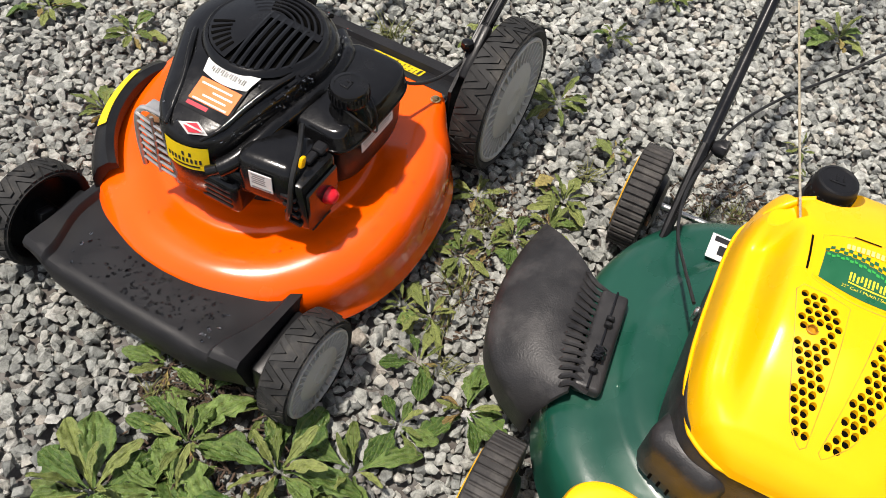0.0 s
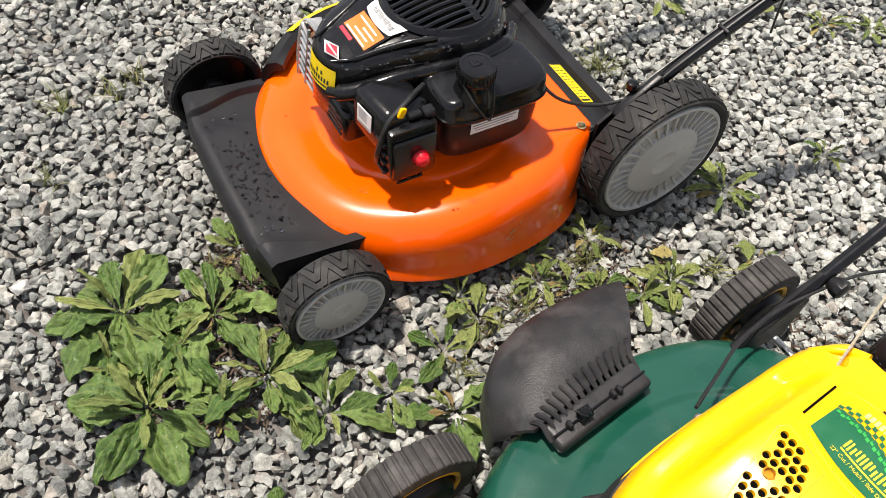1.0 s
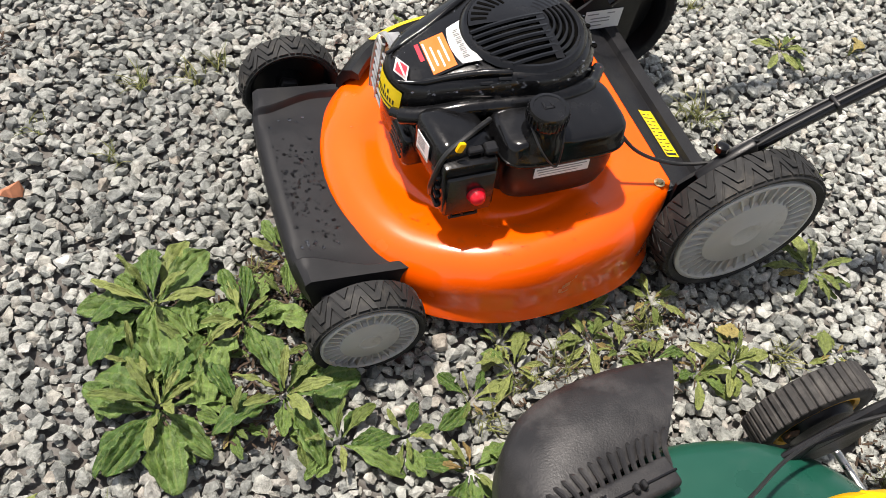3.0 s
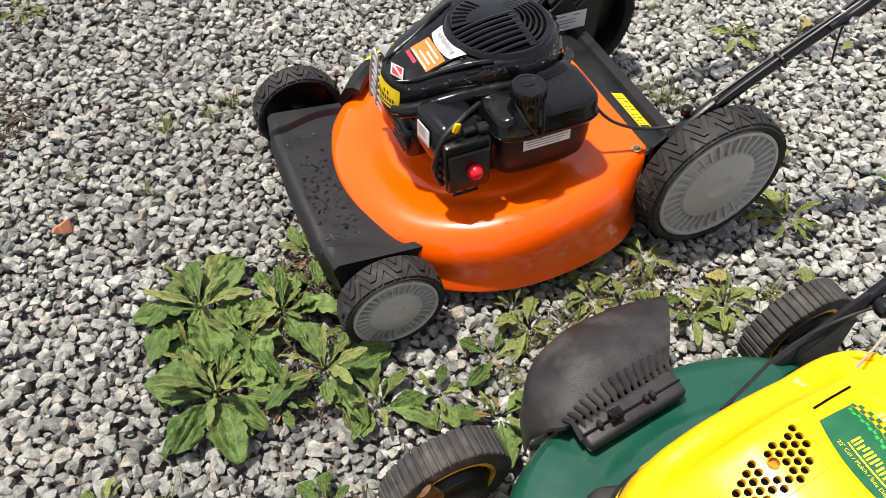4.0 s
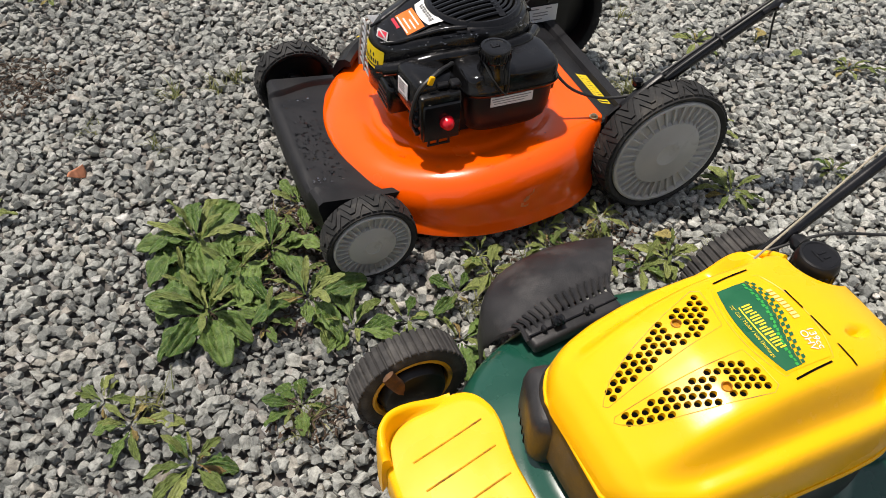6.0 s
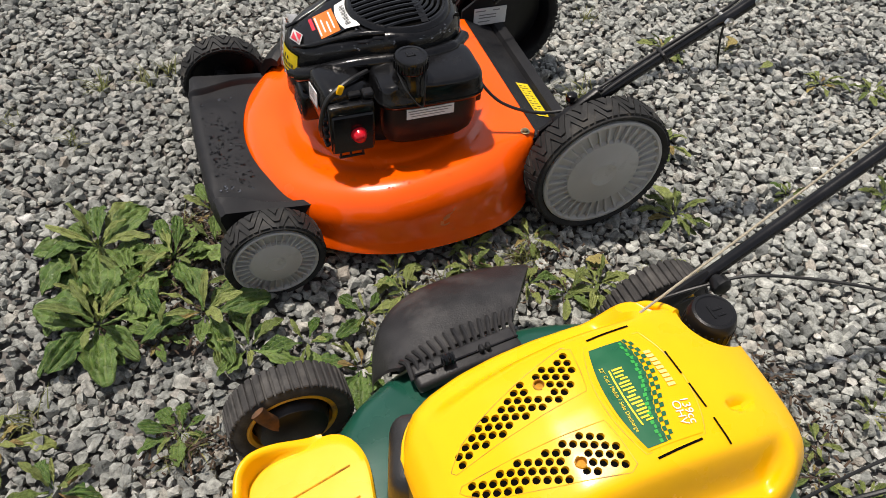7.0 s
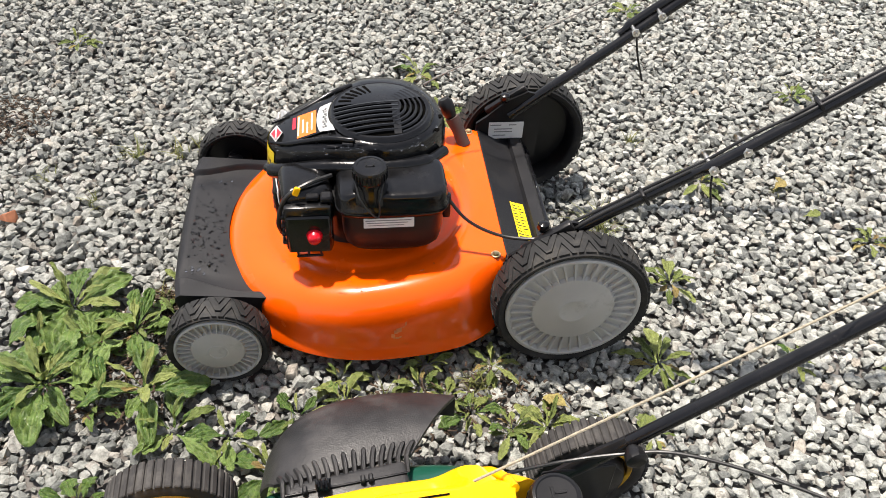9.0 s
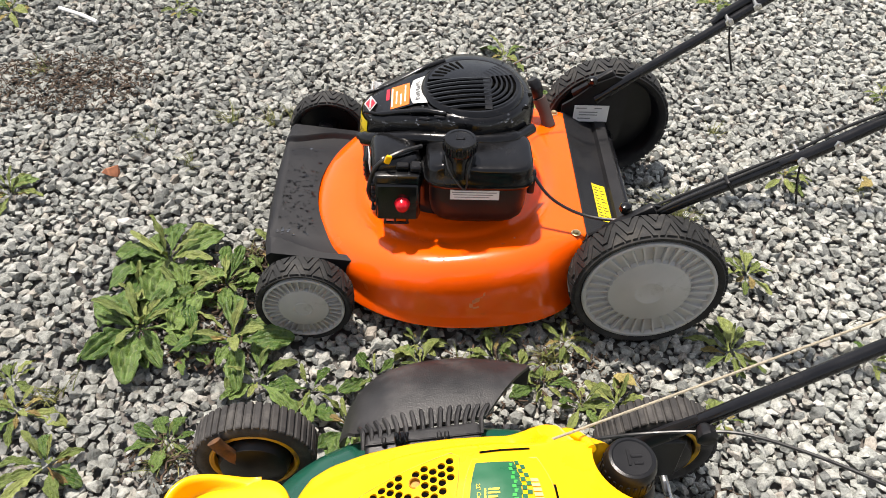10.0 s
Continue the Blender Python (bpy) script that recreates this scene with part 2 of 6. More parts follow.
    n4.inputs["Scale"].default_value, n4.inputs["Detail"].default_value = 34, 3
    l.new(co.outputs["Object"], n4.inputs["Vector"])
    both = n.new("ShaderNodeMath")
    both.operation = "ADD"
    l.new(n1.outputs["Fac"], both.inputs[0])
    l.new(n4.outputs["Fac"], both.inputs[1])
    hs = n.new("ShaderNodeMath")
    hs.operation = "SUBTRACT"
    l.new(both.outputs[0], hs.inputs[0])
    wk = n.new("ShaderNodeMath")
    wk.operation = "MULTIPLY"
    wk.inputs[1].default_value = 0.12
    l.new(wv.outputs["Fac"], wk.inputs[0])
    l.new(wk.outputs[0], hs.inputs[1])
    l.new(hs.outputs[0], bp.inputs["Height"])
    l.new(bp.outputs[0], b.inputs["Normal"])
    tr = n.new("ShaderNodeBsdfTranslucent")
    l.new(m3.outputs["Result"], tr.inputs["Color"])
    sh = n.new("ShaderNodeMixShader")
    sh.inputs[0].default_value = 0.25
    l.new(b.outputs[0], sh.inputs[1])
    l.new(tr.outputs[0], sh.inputs[2])
    l.new(sh.outputs[0], n["Material Output"].inputs["Surface"])
    return m


ORANGE = surf("orange_enamel", (0.95, 0.102, 0.0015), 0.2, 0.06, 8, 0.07, 400, coat=0.4, spec=0.35, dirt=(0.55, 0.10, 0.02), dirt_at=0.72, dirt_scale=14)
BLACK_PLASTIC = surf("black_plastic", (0.009, 0.009, 0.010), 0.36, 0.25, 18, 0.2, 700, spec=0.3, dirt=(0.035, 0.033, 0.030), dirt_at=0.68)
COVER_PLASTIC = surf("grained_black_plastic", (0.012, 0.012, 0.0135), 0.5, 0.25, 15, 0.35, 900, spec=0.27, dirt=(0.022, 0.021, 0.020), dirt_at=0.64)
GLOSS_BLACK = surf("glossy_black_plastic", (0.0055, 0.0055, 0.006), 0.20, 0.25, 26, 0.16, 260, spec=0.36, coat=0.06, rough_var=0.12)
# near-black that puts the shade inside holes and slots into the colour
PIT_BLACK = surf("recess_shade_black", (0.003, 0.0028, 0.0025), 0.9, 0.1, 30, spec=0.03)
FADED_PLASTIC = surf("faded_black_plastic", (0.020, 0.0193, 0.020), 0.44, 0.3, 22, 0.5, 350, spec=0.4, dirt=(0.056, 0.053, 0.052), dirt_at=0.6, dirt_scale=16)
RUBBER = surf("tyre_rubber", (0.018, 0.018, 0.018), 0.7, 0.25, 30, 0.4, 400, spec=0.35, dirt=(0.07, 0.064, 0.055), dirt_at=0.62, dirt_scale=26)
OLD_RUBBER = surf("worn_tyre_rubber", (0.034, 0.032, 0.031), 0.75, 0.25, 30, 0.4, 400, spec=0.35, dirt=(0.095, 0.088, 0.08), dirt_at=0.58, dirt_scale=24)
GREY_PLASTIC = surf("grey_plastic", (0.43, 0.425, 0.40), 0.42, 0.08, 14, 0.15, 600, dirt=(0.22, 0.20, 0.17), dirt_at=0.68, dirt_scale=18)
YELLOW = surf("yellow_plastic", (0.92, 0.475, 0.003), 0.3, 0.05, 7, 0.06, 500, coat=0.08, spec=0.32, dirt=(0.62, 0.36, 0.02), dirt_at=0.76, dirt_scale=12)
GREEN = surf("dark_green_paint", (0.006, 0.062, 0.040), 0.3, 0.15, 10, 0.08, 350, coat=0.3, dirt=(0.03, 0.075, 0.055), dirt_at=0.66, dirt_scale=11)
YELLOW_RIM = surf("dirty_yellow_rim", (0.75, 0.40, 0.01), 0.5, 0.15, 20, 0.2, 300, dirt=(0.16, 0.10, 0.05), dirt_at=0.56, dirt_scale=24)
BOSS = surf("stained_yellow_plastic", (0.62, 0.28, 0.004), 0.5, 0.2, 40, 0.2, 300, dirt=(0.12, 0.05, 0.01), dirt_at=0.55, dirt_scale=60)
RUSTY = surf("rusty_steel", (0.16, 0.07, 0.025), 0.75, 0.4, 40, 0.5, 300, metal=0.2, dirt=(0.05, 0.03, 0.02), dirt_at=0.5, dirt_scale=30)
STEEL = surf("zinc_steel", (0.62, 0.61, 0.58), 0.32, 0.15, 60, 0.1, 400, metal=1.0)
BRUSHED = surf("satin_steel", (0.55, 0.54, 0.52), 0.4, 0.15, 40, 0.15, 300, metal=0.9)
GOLD_ZINC = surf("yellow_zinc", (0.50, 0.40, 0.22), 0.4, 0.2, 80, 0.1, 400, metal=0.9)
BLACK_PAINT = surf("black_gloss_paint", (0.006, 0.006, 0.007), 0.22, 0.25, 25, 0.08, 300, coat=0.15, spec=0.35, dirt=(0.03, 0.029, 0.027), dirt_at=0.70, dirt_scale=20)
CABLE = surf("black_cable_sheath", (0.012, 0.012, 0.012), 0.4, 0.2, 60, 0.1, 400)
ROPE = surf("beige_starter_rope", (0.34, 0.30, 0.22), 0.85, 0.3, 300, 0.8, 900)
RED_RUBBER = surf("red_rubber", (0.62, 0.006, 0.018), 0.25, 0.1, 40, 0.05, 400, coat=0.2)
WHITE_LABEL = surf("white_label", (0.72, 0.72, 0.70), 0.4, 0.06, 40, dirt=(0.5, 0.48, 0.44), dirt_at=0.72, dirt_scale=40)
YELLOW_LABEL = surf("yellow_label", (0.85, 0.62, 0.01), 0.4, 0.06, 40, dirt=(0.6, 0.4, 0.05), dirt_at=0.74, dirt_scale=40)
ORANGE_LABEL = surf("orange_label", (0.80, 0.16, 0.015), 0.4, 0.06, 40)
RED_INK = surf("red_print", (0.5, 0.01, 0.03), 0.45, 0.06, 40)
INK = surf("black_print", (0.015, 0.015, 0.015), 0.5, 0.1, 40)
GREY_INK = surf("grey_print", (0.22, 0.22, 0.22), 0.5, 0.1, 40)
DECAL_GREEN = surf("green_decal_film", (0.008, 0.11, 0.045), 0.35, 0.08, 30)
BRIGHT_GREEN = surf("bright_green_print", (0.03, 0.36, 0.06), 0.4, 0.08, 40)
DECAL_YELLOW = surf("yellow_print", (0.85, 0.62, 0.03), 0.4, 0.06, 40)
PALE_YELLOW = surf("pale_yellow_print", (0.80, 0.66, 0.20), 0.4, 0.06, 40)
BROWN_PLASTIC = surf("brown_metal_tube", (0.075, 0.050, 0.043), 0.7, 0.2, 40, 0.2, 300)
STONE = stone_material()
SOIL = surf("dusty_soil_bed", (0.085, 0.075, 0.066), 0.95, 0.35, 25, 1.0, 260, dirt=(0.16, 0.155, 0.147), dirt_at=0.5, dirt_scale=45)
LEAF = leaf_material("plantain_leaf", (0.062, 0.128, 0.026), (0.185, 0.275, 0.075), 0.24)
LEAF_PALE = leaf_material("pale_weed_leaf", (0.115, 0.170, 0.040), (0.30, 0.34, 0.105), 0.34)
GRASS = leaf_material("grass_blade", (0.10, 0.13, 0.03), (0.26, 0.25, 0.09), 0.6)
DEAD_LEAF = leaf_material("dry_leaf", (0.26, 0.17, 0.065), (0.44, 0.36, 0.13), 0.7)
DEBRIS = surf("brown_plant_litter", (0.070, 0.046, 0.030), 0.95, 0.4, 60, 0.8, 400)
BRICK_CHIP = surf("broken_brick", (0.42, 0.17, 0.09), 0.9, 0.25, 60, 0.6, 400)
WATER = bpy.data.materials.new("water_drop")
WATER.use_nodes = True
_w = WATER.node_tree.nodes["Principled BSDF"]
_w.inputs["Roughness"].default_value, _w.inputs["IOR"].default_value = 0.02, 1.33
_w.inputs["Transmission Weight"].default_value = 1.0


# ---- shape helpers ----
def finish(bm, name, mat, sharp=38):
    bmesh.ops.remove_doubles(bm, verts=bm.verts, dist=1e-6)
    bmesh.ops.recalc_face_normals(bm, faces=bm.faces)
    me = bpy.data.meshes.new(name)
    bm.to_mesh(me)
    bm.free()
    me.materials.append(mat)
    me.polygons.foreach_set("use_smooth", [True] * len(me.polygons))
    me.set_sharp_from_angle(angle=radians(sharp))
    return me


def part(name, bm, mat, parent, label="", kind="", sharp=38, at=None):
    """One mesh object under a thing or a part."""
    ob = new(name, bm if isinstance(bm, bpy.types.Mesh) else finish(bm, name, mat, sharp))
    ob.parent = parent
    if at is not None:
        ob.matrix_basis = at
    return tagged(ob, label, kind=kind)


def thing(name, at, label, category, group="", kind=""):
    ob = new(name)
    ob.empty_display_size = 0.05
    ob.matrix_basis = at
    return tagged(ob, label, category, group, kind)


def clamp01(v):
    return min(1.0, max(0.0, v))


def ease(v, a, b):
    v = clamp01((v - a) / (b - a))
    return v * v * (3 - 2 * v)


def loft(rings, bm=None, caps=(True, True), closed=True):
    bm = bm or bmesh.new()
    vs = [[bm.verts.new(p) for p in r] for r in rings]
    n = len(rings[0])
    for a, b in zip(vs, vs[1:]):
        for i in range(n if closed else n - 1):
            j = (i + 1) % n
            bm.faces.new((a[i], a[j], b[j], b[i]))
    for k, r in ((0, vs[0]), (1, vs[-1])):
        if caps[k] and closed:
            bm.faces.new(r)
    return bm


def lathe(profile, n=32, bm=None, m=Matrix.Identity(4), caps=(True, True)):
    """Turns (radius, height) round the y axis, then places it by m."""
    rings = [[m @ Vector((r * math.cos(2 * math.pi * i / n), h, r * math.sin(2 * math.pi * i / n))) for i in range(n)] for r, h in profile]
    return loft(rings, bm, caps)


UP = Matrix.Rotation(radians(90), 4, "X")


def turned(profile, x, y, z, n=28, bm=None, tilt=Matrix.Identity(4)):
    """Turns (radius, height) round an upright axis that stands at x, y, z."""
    return lathe(profile, n, bm, Matrix.Translation((x, y, z)) @ tilt @ UP)


def spline(points, k=8):
    p = [Vector(q) for q in points]
    p = [2 * p[0] - p[1], *p, 2 * p[-1] - p[-2]]
    out = []
    for a, b, c, d in zip(p, p[1:], p[2:], p[3:]):
        for i in range(k):
            t = i / k
            out.append(0.5 * (2 * b + (c - a) * t + (2 * a - 5 * b + 4 * c - d) * t * t + (3 * b - a - 3 * c + d) * t ** 3))
    return out + [p[-2]]


def tube(points, radius, n=10, bm=None, flat=1.0):
    """A round bar along points; radius may be a number or one for each point."""
    pts = [Vector(p) for p in points]
    rings, side = [], None
    for i, p in enumerate(pts):
        d = (pts[min(i + 1, len(pts) - 1)] - pts[max(i - 1, 0)]).normalized()
        if side is None:
            side = d.cross(Vector((0.13, 0.2, 0.97))).normalized()
        side = (side - d * side.dot(d)).normalized()
        up = d.cross(side)
        r = radius[i] if isinstance(radius, (list, tuple)) else radius
        rings.append([p + r * (math.cos(2 * math.pi * k / n) * side * flat + math.sin(2 * math.pi * k / n) * up) for k in range(n)])
    return loft(rings, bm)


def rbox(c, s, bevel=0.004, seg=2, bm=None, m=None, taper=(1, 1)):
    """A box with rounded edges; taper shrinks its top."""
    own = bmesh.new()
    bmesh.ops.create_cube(own, size=1)
    for v in own.verts:
        k = taper if v.co.z > 0 else (1, 1)
        v.co = Vector((v.co.x * s[0] * k[0], v.co.y * s[1] * k[1], v.co.z * s[2]))
    if bevel:
        bmesh.ops.bevel(own, geom=own.edges[:], offset=bevel, segments=seg, profile=0.5, affect="EDGES")
    own.transform(Matrix.Translation(c) @ (m or Matrix.Identity(4)))
    return join(bm, own)


def join(bm, own):
    if bm is None:
        return own
    me = bpy.data.meshes.new("tmp")
    own.to_mesh(me)
    own.free()
    bm.from_mesh(me)
    bpy.data.meshes.remove(me)
    return bm


def oval(a, b, e=2.0, n=64, cx=0.0, cy=0.0, z=0.0, e_rear=None, cut=None):
    """A superellipse ring; e_rear squares its +x half and cut clips it there."""
    ring = []
    for i in range(n):
        t = 2 * math.pi * i / n
        c, s = math.cos(t), math.sin(t)
        k = e if e_rear is None else e + (e_rear - e) * ease(c, -0.1, 0.5)
        x = math.copysign(abs(c) ** (2 / k), c) * a
        y = math.copysign(abs(s) ** (2 / k), s) * b
        if cut is not None:
            x = min(x, cut)
        ring.append(Vector((cx + x, cy + y, z)))
    return ring


def sheet(fn, u0, u1, v0, v1, nu, nv, lift=0.0, bm=None, keep=None):
    """A grid of points fn(u, v), for labels that lie on a curved surface."""
    bm = bm or bmesh.new()
    g = {}
    for i in range(nu + 1):
        for j in range(nv + 1):
            u, v = u0 + (u1 - u0) * i / nu, v0 + (v1 - v0) * j / nv
            g[i, j] = bm.verts.new(fn(u, v) + Vector((0, 0, lift)))
    for i in range(nu):
        for j in range(nv):
            bm.faces.new((g[i, j], g[i + 1, j], g[i + 1, j + 1], g[i, j + 1]))
    return bm


# ---- wheels ----
def lug_wheel(parent, at, R, w, lugs, rim_frac=0.78):
    """Grey dished cover with ribs towards -y, black rubber tyre with a zigzag of wedge lugs."""
    h = w / 2
    rr = R * rim_frac
    rim = lathe([(0.012, h + 0.004), (0.022, h + 0.002), (0.026, -h + 0.016), (rr * 0.9, -h + 0.014), (rr * 0.955, h - 0.006), (rr * 0.98, h - 0.003), (rr, h - 0.002), (rr, -h + 0.008), (rr * 0.9, -h + 0.006), (0.01, -h + 0.012)], 40)
    wheel = part("wheel", rim, BLACK_PLASTIC, parent, at=at)
    tyre = lathe([(rr - 0.001, -h + 0.004), (rr + 0.004, -h - 0.001), (rr + (R - rr) * 0.55, -h - 0.003), (R - 0.008, -h - 0.0008), (R - 0.0045, -h + 0.004),
                  (R - 0.0038, -h * 0.4), (R - 0.0038, h * 0.4), (R - 0.0045, h - 0.004), (R - 0.008, h + 0.0008), (rr + (R - rr) * 0.55, h + 0.003), (rr + 0.004, h + 0.001), (rr - 0.001, h - 0.004)], 56, caps=(False, False))
    ty = part("tyre", tyre, RUBBER, wheel)
    bm = bmesh.new()
    step = 2 * math.pi / lugs

    def block(corners):
        lo, hi = [], []
        for a, y, drop in corners:
            for r, out in ((R - 0.006 - drop, lo), (R - drop, hi)):
                out.append(bm.verts.new((r * math.cos(a), y, r * math.sin(a))))
        bm.faces.new(hi)
        for i in range(len(lo)):
            j = (i + 1) % len(lo)
            bm.faces.new((lo[i], lo[j], hi[j], hi[i]))
    e = h - 0.0005
    for i in range(lugs):
        a = i * step
        for s, o in ((-1, 0.0), (1, 0.5)):
            q = lambda f, v, d=0.0: (a + (o + f) * step, s * v, d)
            block([q(0.03, e, 0.003), q(0.21, e, 0.003), q(0.49, -0.02 * h), q(0.79, e, 0.003), q(0.97, e, 0.003), q(0.60, -0.50 * h), q(0.40, -0.50 * h)])
            block([q(0.30, e, 0.003), q(0.70, e, 0.003), q(0.49, 0.22 * h)])
    part("tread", bm, RUBBER, ty, sharp=20)
    cov = lathe([(rr * 0.995, -h + 0.008), (rr * 0.995, -h - 0.002), (rr * 0.975, -h - 0.0035), (rr * 0.945, -h - 0.0035), (rr * 0.925, -h - 0.0005), (rr * 0.91, -h + 0.0050), (rr * 0.64, -h + 0.0050), (rr * 0.60, -h - 0.0010),
                 (rr * 0.56, -h - 0.0022), (rr * 0.24, -h - 0.0040), (rr * 0.225, -h - 0.0050), (rr * 0.20, -h - 0.0050), (rr * 0.185, -h - 0.0040), (0.0006, -h - 0.0042)], 64)
    cover = part("wheel_cover", cov, GREY_PLASTIC, wheel, "grey plastic wheel cover with radial ribs", sharp=30)
    count = 34
    spoke = bmesh.new()
    lo, hi = [], []
    for x, z, y in ((0.60, -0.012, -0.0012), (0.93, -0.027, -0.0018), (0.93, 0.027, -0.0018), (0.60, 0.012, -0.0012)):
        lo.append(spoke.verts.new((rr * x, -h + 0.006, rr * z)))
        hi.append(spoke.verts.new((rr * x, -h + y, rr * z * 0.7)))
    spoke.faces.new(hi)
    for i in range(4):
        spoke.faces.new((lo[i], lo[(i + 1) % 4], hi[(i + 1) % 4], hi[i]))
    rib_me = finish(spoke, "rib", GREY_PLASTIC, 25)
    for i in range(count):
        part("rib", rib_me, None, cover, at=Matrix.Rotation(2 * math.pi * i / count, 4, "Y"))
    return wheel


def bolt(parent, x, y, z, r=0.006, mat=None, tilt=Matrix.Identity(4), name="bolt"):
    bm = turned([(r * 1.5, 0), (r * 1.5, 0.0015), (r * 1.1, 0.002)], x, y, z, 16, tilt=tilt)
    join(bm, turned([(r, 0.0015), (r, 0.005), (r * 0.8, 0.0062)], x, y, z, 6, tilt=tilt))
    return part(name, bm, mat or GOLD_ZINC, parent, sharp=25)


# ---- orange push mower ----
OX, OY = 0.0, 0.289
orange = thing("lawn_mower", pose(OX, OY, 0), "orange push lawn mower with black wet engine, on gravel", "lawn mower", "mowers side by side")
DCX = 0.280


def crest_z(x):
    """The deck climbs from its front to the flat plate at its rear."""
    return float(np.interp(x, (0.0, 0.05, 0.10, 0.155, 0.22, 0.30, 0.38, 0.45), (0.146, 0.149, 0.155, 0.166, 0.177, 0.187, 0.195, 0.199)))


def orange_deck():
    prof = [(0.030, 0.050), (0.014, 0.060), (0.004, 0.047), (-0.003, 0.046), (-0.006, 0.049), (-0.005, 0.055), (0.001, 0.066), (0.003, 0.078), (0.003, 0.100), (0.003, 0.122), (0.005, 0.142),
            (0.010, 0.160), (0.018, 0.177), (0.029, 0.189), (0.042, 0.1965), (0.055, 0.199), (0.068, 0.198), (0.080, 0.1945), (0.090, 0.1895), (0.098, 0.1850), (0.104, 0.1825),
            (0.109, 0.1820), (0.113, 0.1835), (0.117, 0.1865), (0.123, 0.1880), (0.140, 0.1885), (0.148, 0.1890), (0.152, 0.1915), (0.157, 0.1925), (0.19, 0.193), (0.25, 0.193)]
    rings = []
    for d, z in prof:
        k = clamp01((d - 0.05) / 0.08)
        ring = oval(0.280 - d, 0.290 - d, 2.12 * (1 - k) + 2.0 * k, 112, e_rear=2.75 * (1 - k) + 2.0 * k, cut=0.236 - max(0, 0.004 - d))
        for p in ring:
            p.x *= 1.032 if p.x < 0 else 1.0
            s = ease(p.x, 0.10, 0.19) * (1 - ease(abs(p.y), 0.195, 0.232)) * (1 - ease(d, 0.075, 0.105))
            zz = z if z < 0.066 else 0.066 + (z - 0.066) * (crest_z(p.x + DCX) - 0.066) / 0.133
            p.z = zz + (0.199 - zz) * s * (z > 0.1)
            p.x += DCX
        rings.append(ring)
    return loft(rings)


deck = part("deck", orange_deck(), ORANGE, orange, "orange enamelled steel deck with wet patches", sharp=50)
r = random.Random(8)
bm = bmesh.new()
for i in range(16):                      # what is left of a torn decal on the near wall of the deck
    a, z, w, h = radians(r.uniform(-86, -62)), r.uniform(0.088, 0.124), r.uniform(0.010, 0.045), r.uniform(0.003, 0.012)
    sheet(lambda u, v: Vector((DCX + 0.2785 * math.cos(u), 0.2885 * math.sin(u), v + 0.004 * math.sin(40 * u))), a, a + w, z, z + h, 4, 1, 0, bm)
part("torn_decal", bm, surf("faded_decal", (0.80, 0.22, 0.07), 0.6, 0.3, 60), orange, "faded remains of a torn decal", kind="stuff")
for y in (-0.192, 0.190):
    bolt(orange, 0.496, y, 0.199)


def front_cover():
    """Flat-topped shell across the front: a crisp fold at its front edge, raised pads beside the wheels behind a curved crease."""
    tops = (0.0, 0.08, 0.17, 0.28, 0.40, 0.52, 0.64, 0.76, 0.88, 1.0)

    def across(k, f):
        """The k-th line along the cover at depth f: 0 middle, 8 the crease, 16 the end."""
        crease = 0.156 + 0.030 * ease(f, 0.0, 0.75)
        if k <= 8:
            return (crease - 0.004) * (k / 8) ** 0.8, 0.0
        if k <= 12:
            q = (k - 8) / 4
            return crease - 0.004 + 0.008 * q, 0.0095 * ease(q, 0, 1)
        q = (k - 12) / 4
        return crease + 0.004 + (0.204 - crease - 0.004) * q, 0.0095 - 0.001 * q
    rings = []
    for k in range(-16, 17):
        ring = []
        for x, z in ((-0.048, 0.040), (-0.064, 0.041), (-0.074, 0.056), (-0.081, 0.086), (-0.083, 0.108), (-0.0815, 0.1235), (-0.0785, 0.1310), (-0.073, 0.1355)):
            y, pad = across(abs(k), 0.0)
            t = ease(z, 0.10, 0.132)
            ring.append(Vector((x - 0.008 * (1 - (y / 0.204) ** 2) + 0.014 * ease(y, 0.14, 0.204) * (1 - 0.75 * t), math.copysign(y, k), z + pad * t)))
        for f in tops:
            y, pad = across(abs(k), f)
            edge = DCX - 0.282 * math.sqrt(1 - (y / 0.285) ** 2) + 0.004
            x = -0.066 - 0.008 * (1 - (y / 0.204) ** 2) * (1 - f) + (edge + 0.066) * f
            dip = -0.003 * math.exp(-((abs(k) - 7) / 1.2) ** 2)
            ring.append(Vector((x, math.copysign(y, k), 0.1378 - 0.115 * (x + 0.066) + pad + dip)))
        y, pad = across(abs(k), 1.0)
        ring += [Vector((edge + 0.003, math.copysign(y, k), 0.085)), Vector((-0.040, math.copysign(y, k), 0.080))]
        rings.append(ring)
    return loft(rings)


cover = part("front_cover", front_cover(), COVER_PLASTIC, orange, "black plastic front cover beaded with rain", sharp=32)
for s in (-1, 1):
    bm = rbox((0.005, s * 0.219, 0.078), (0.12, 0.030, 0.07), 0.008, 2)
    rbox((-0.012, s * 0.237, 0.10), (0.03, 0.018, 0.05), 0.005, 2, bm, Matrix.Rotation(radians(20), 4, "Y"))
    part("axle_bracket", bm, BLACK_PLASTIC, orange)

lug_wheel(orange, pose(0, -0.266, 0.091), 0.091, 0.046, 13, 0.825)
lug_wheel(orange, pose(0, 0.266, 0.091, 0, 0, 180), 0.091, 0.046, 13, 0.825)
lug_wheel(orange, pose(0.626, -0.256, 0.142), 0.1435, 0.054, 19, 0.855)
lug_wheel(orange, pose(0.626, 0.262, 0.142, 0, 0, 180), 0.1435, 0.054, 19, 0.855)

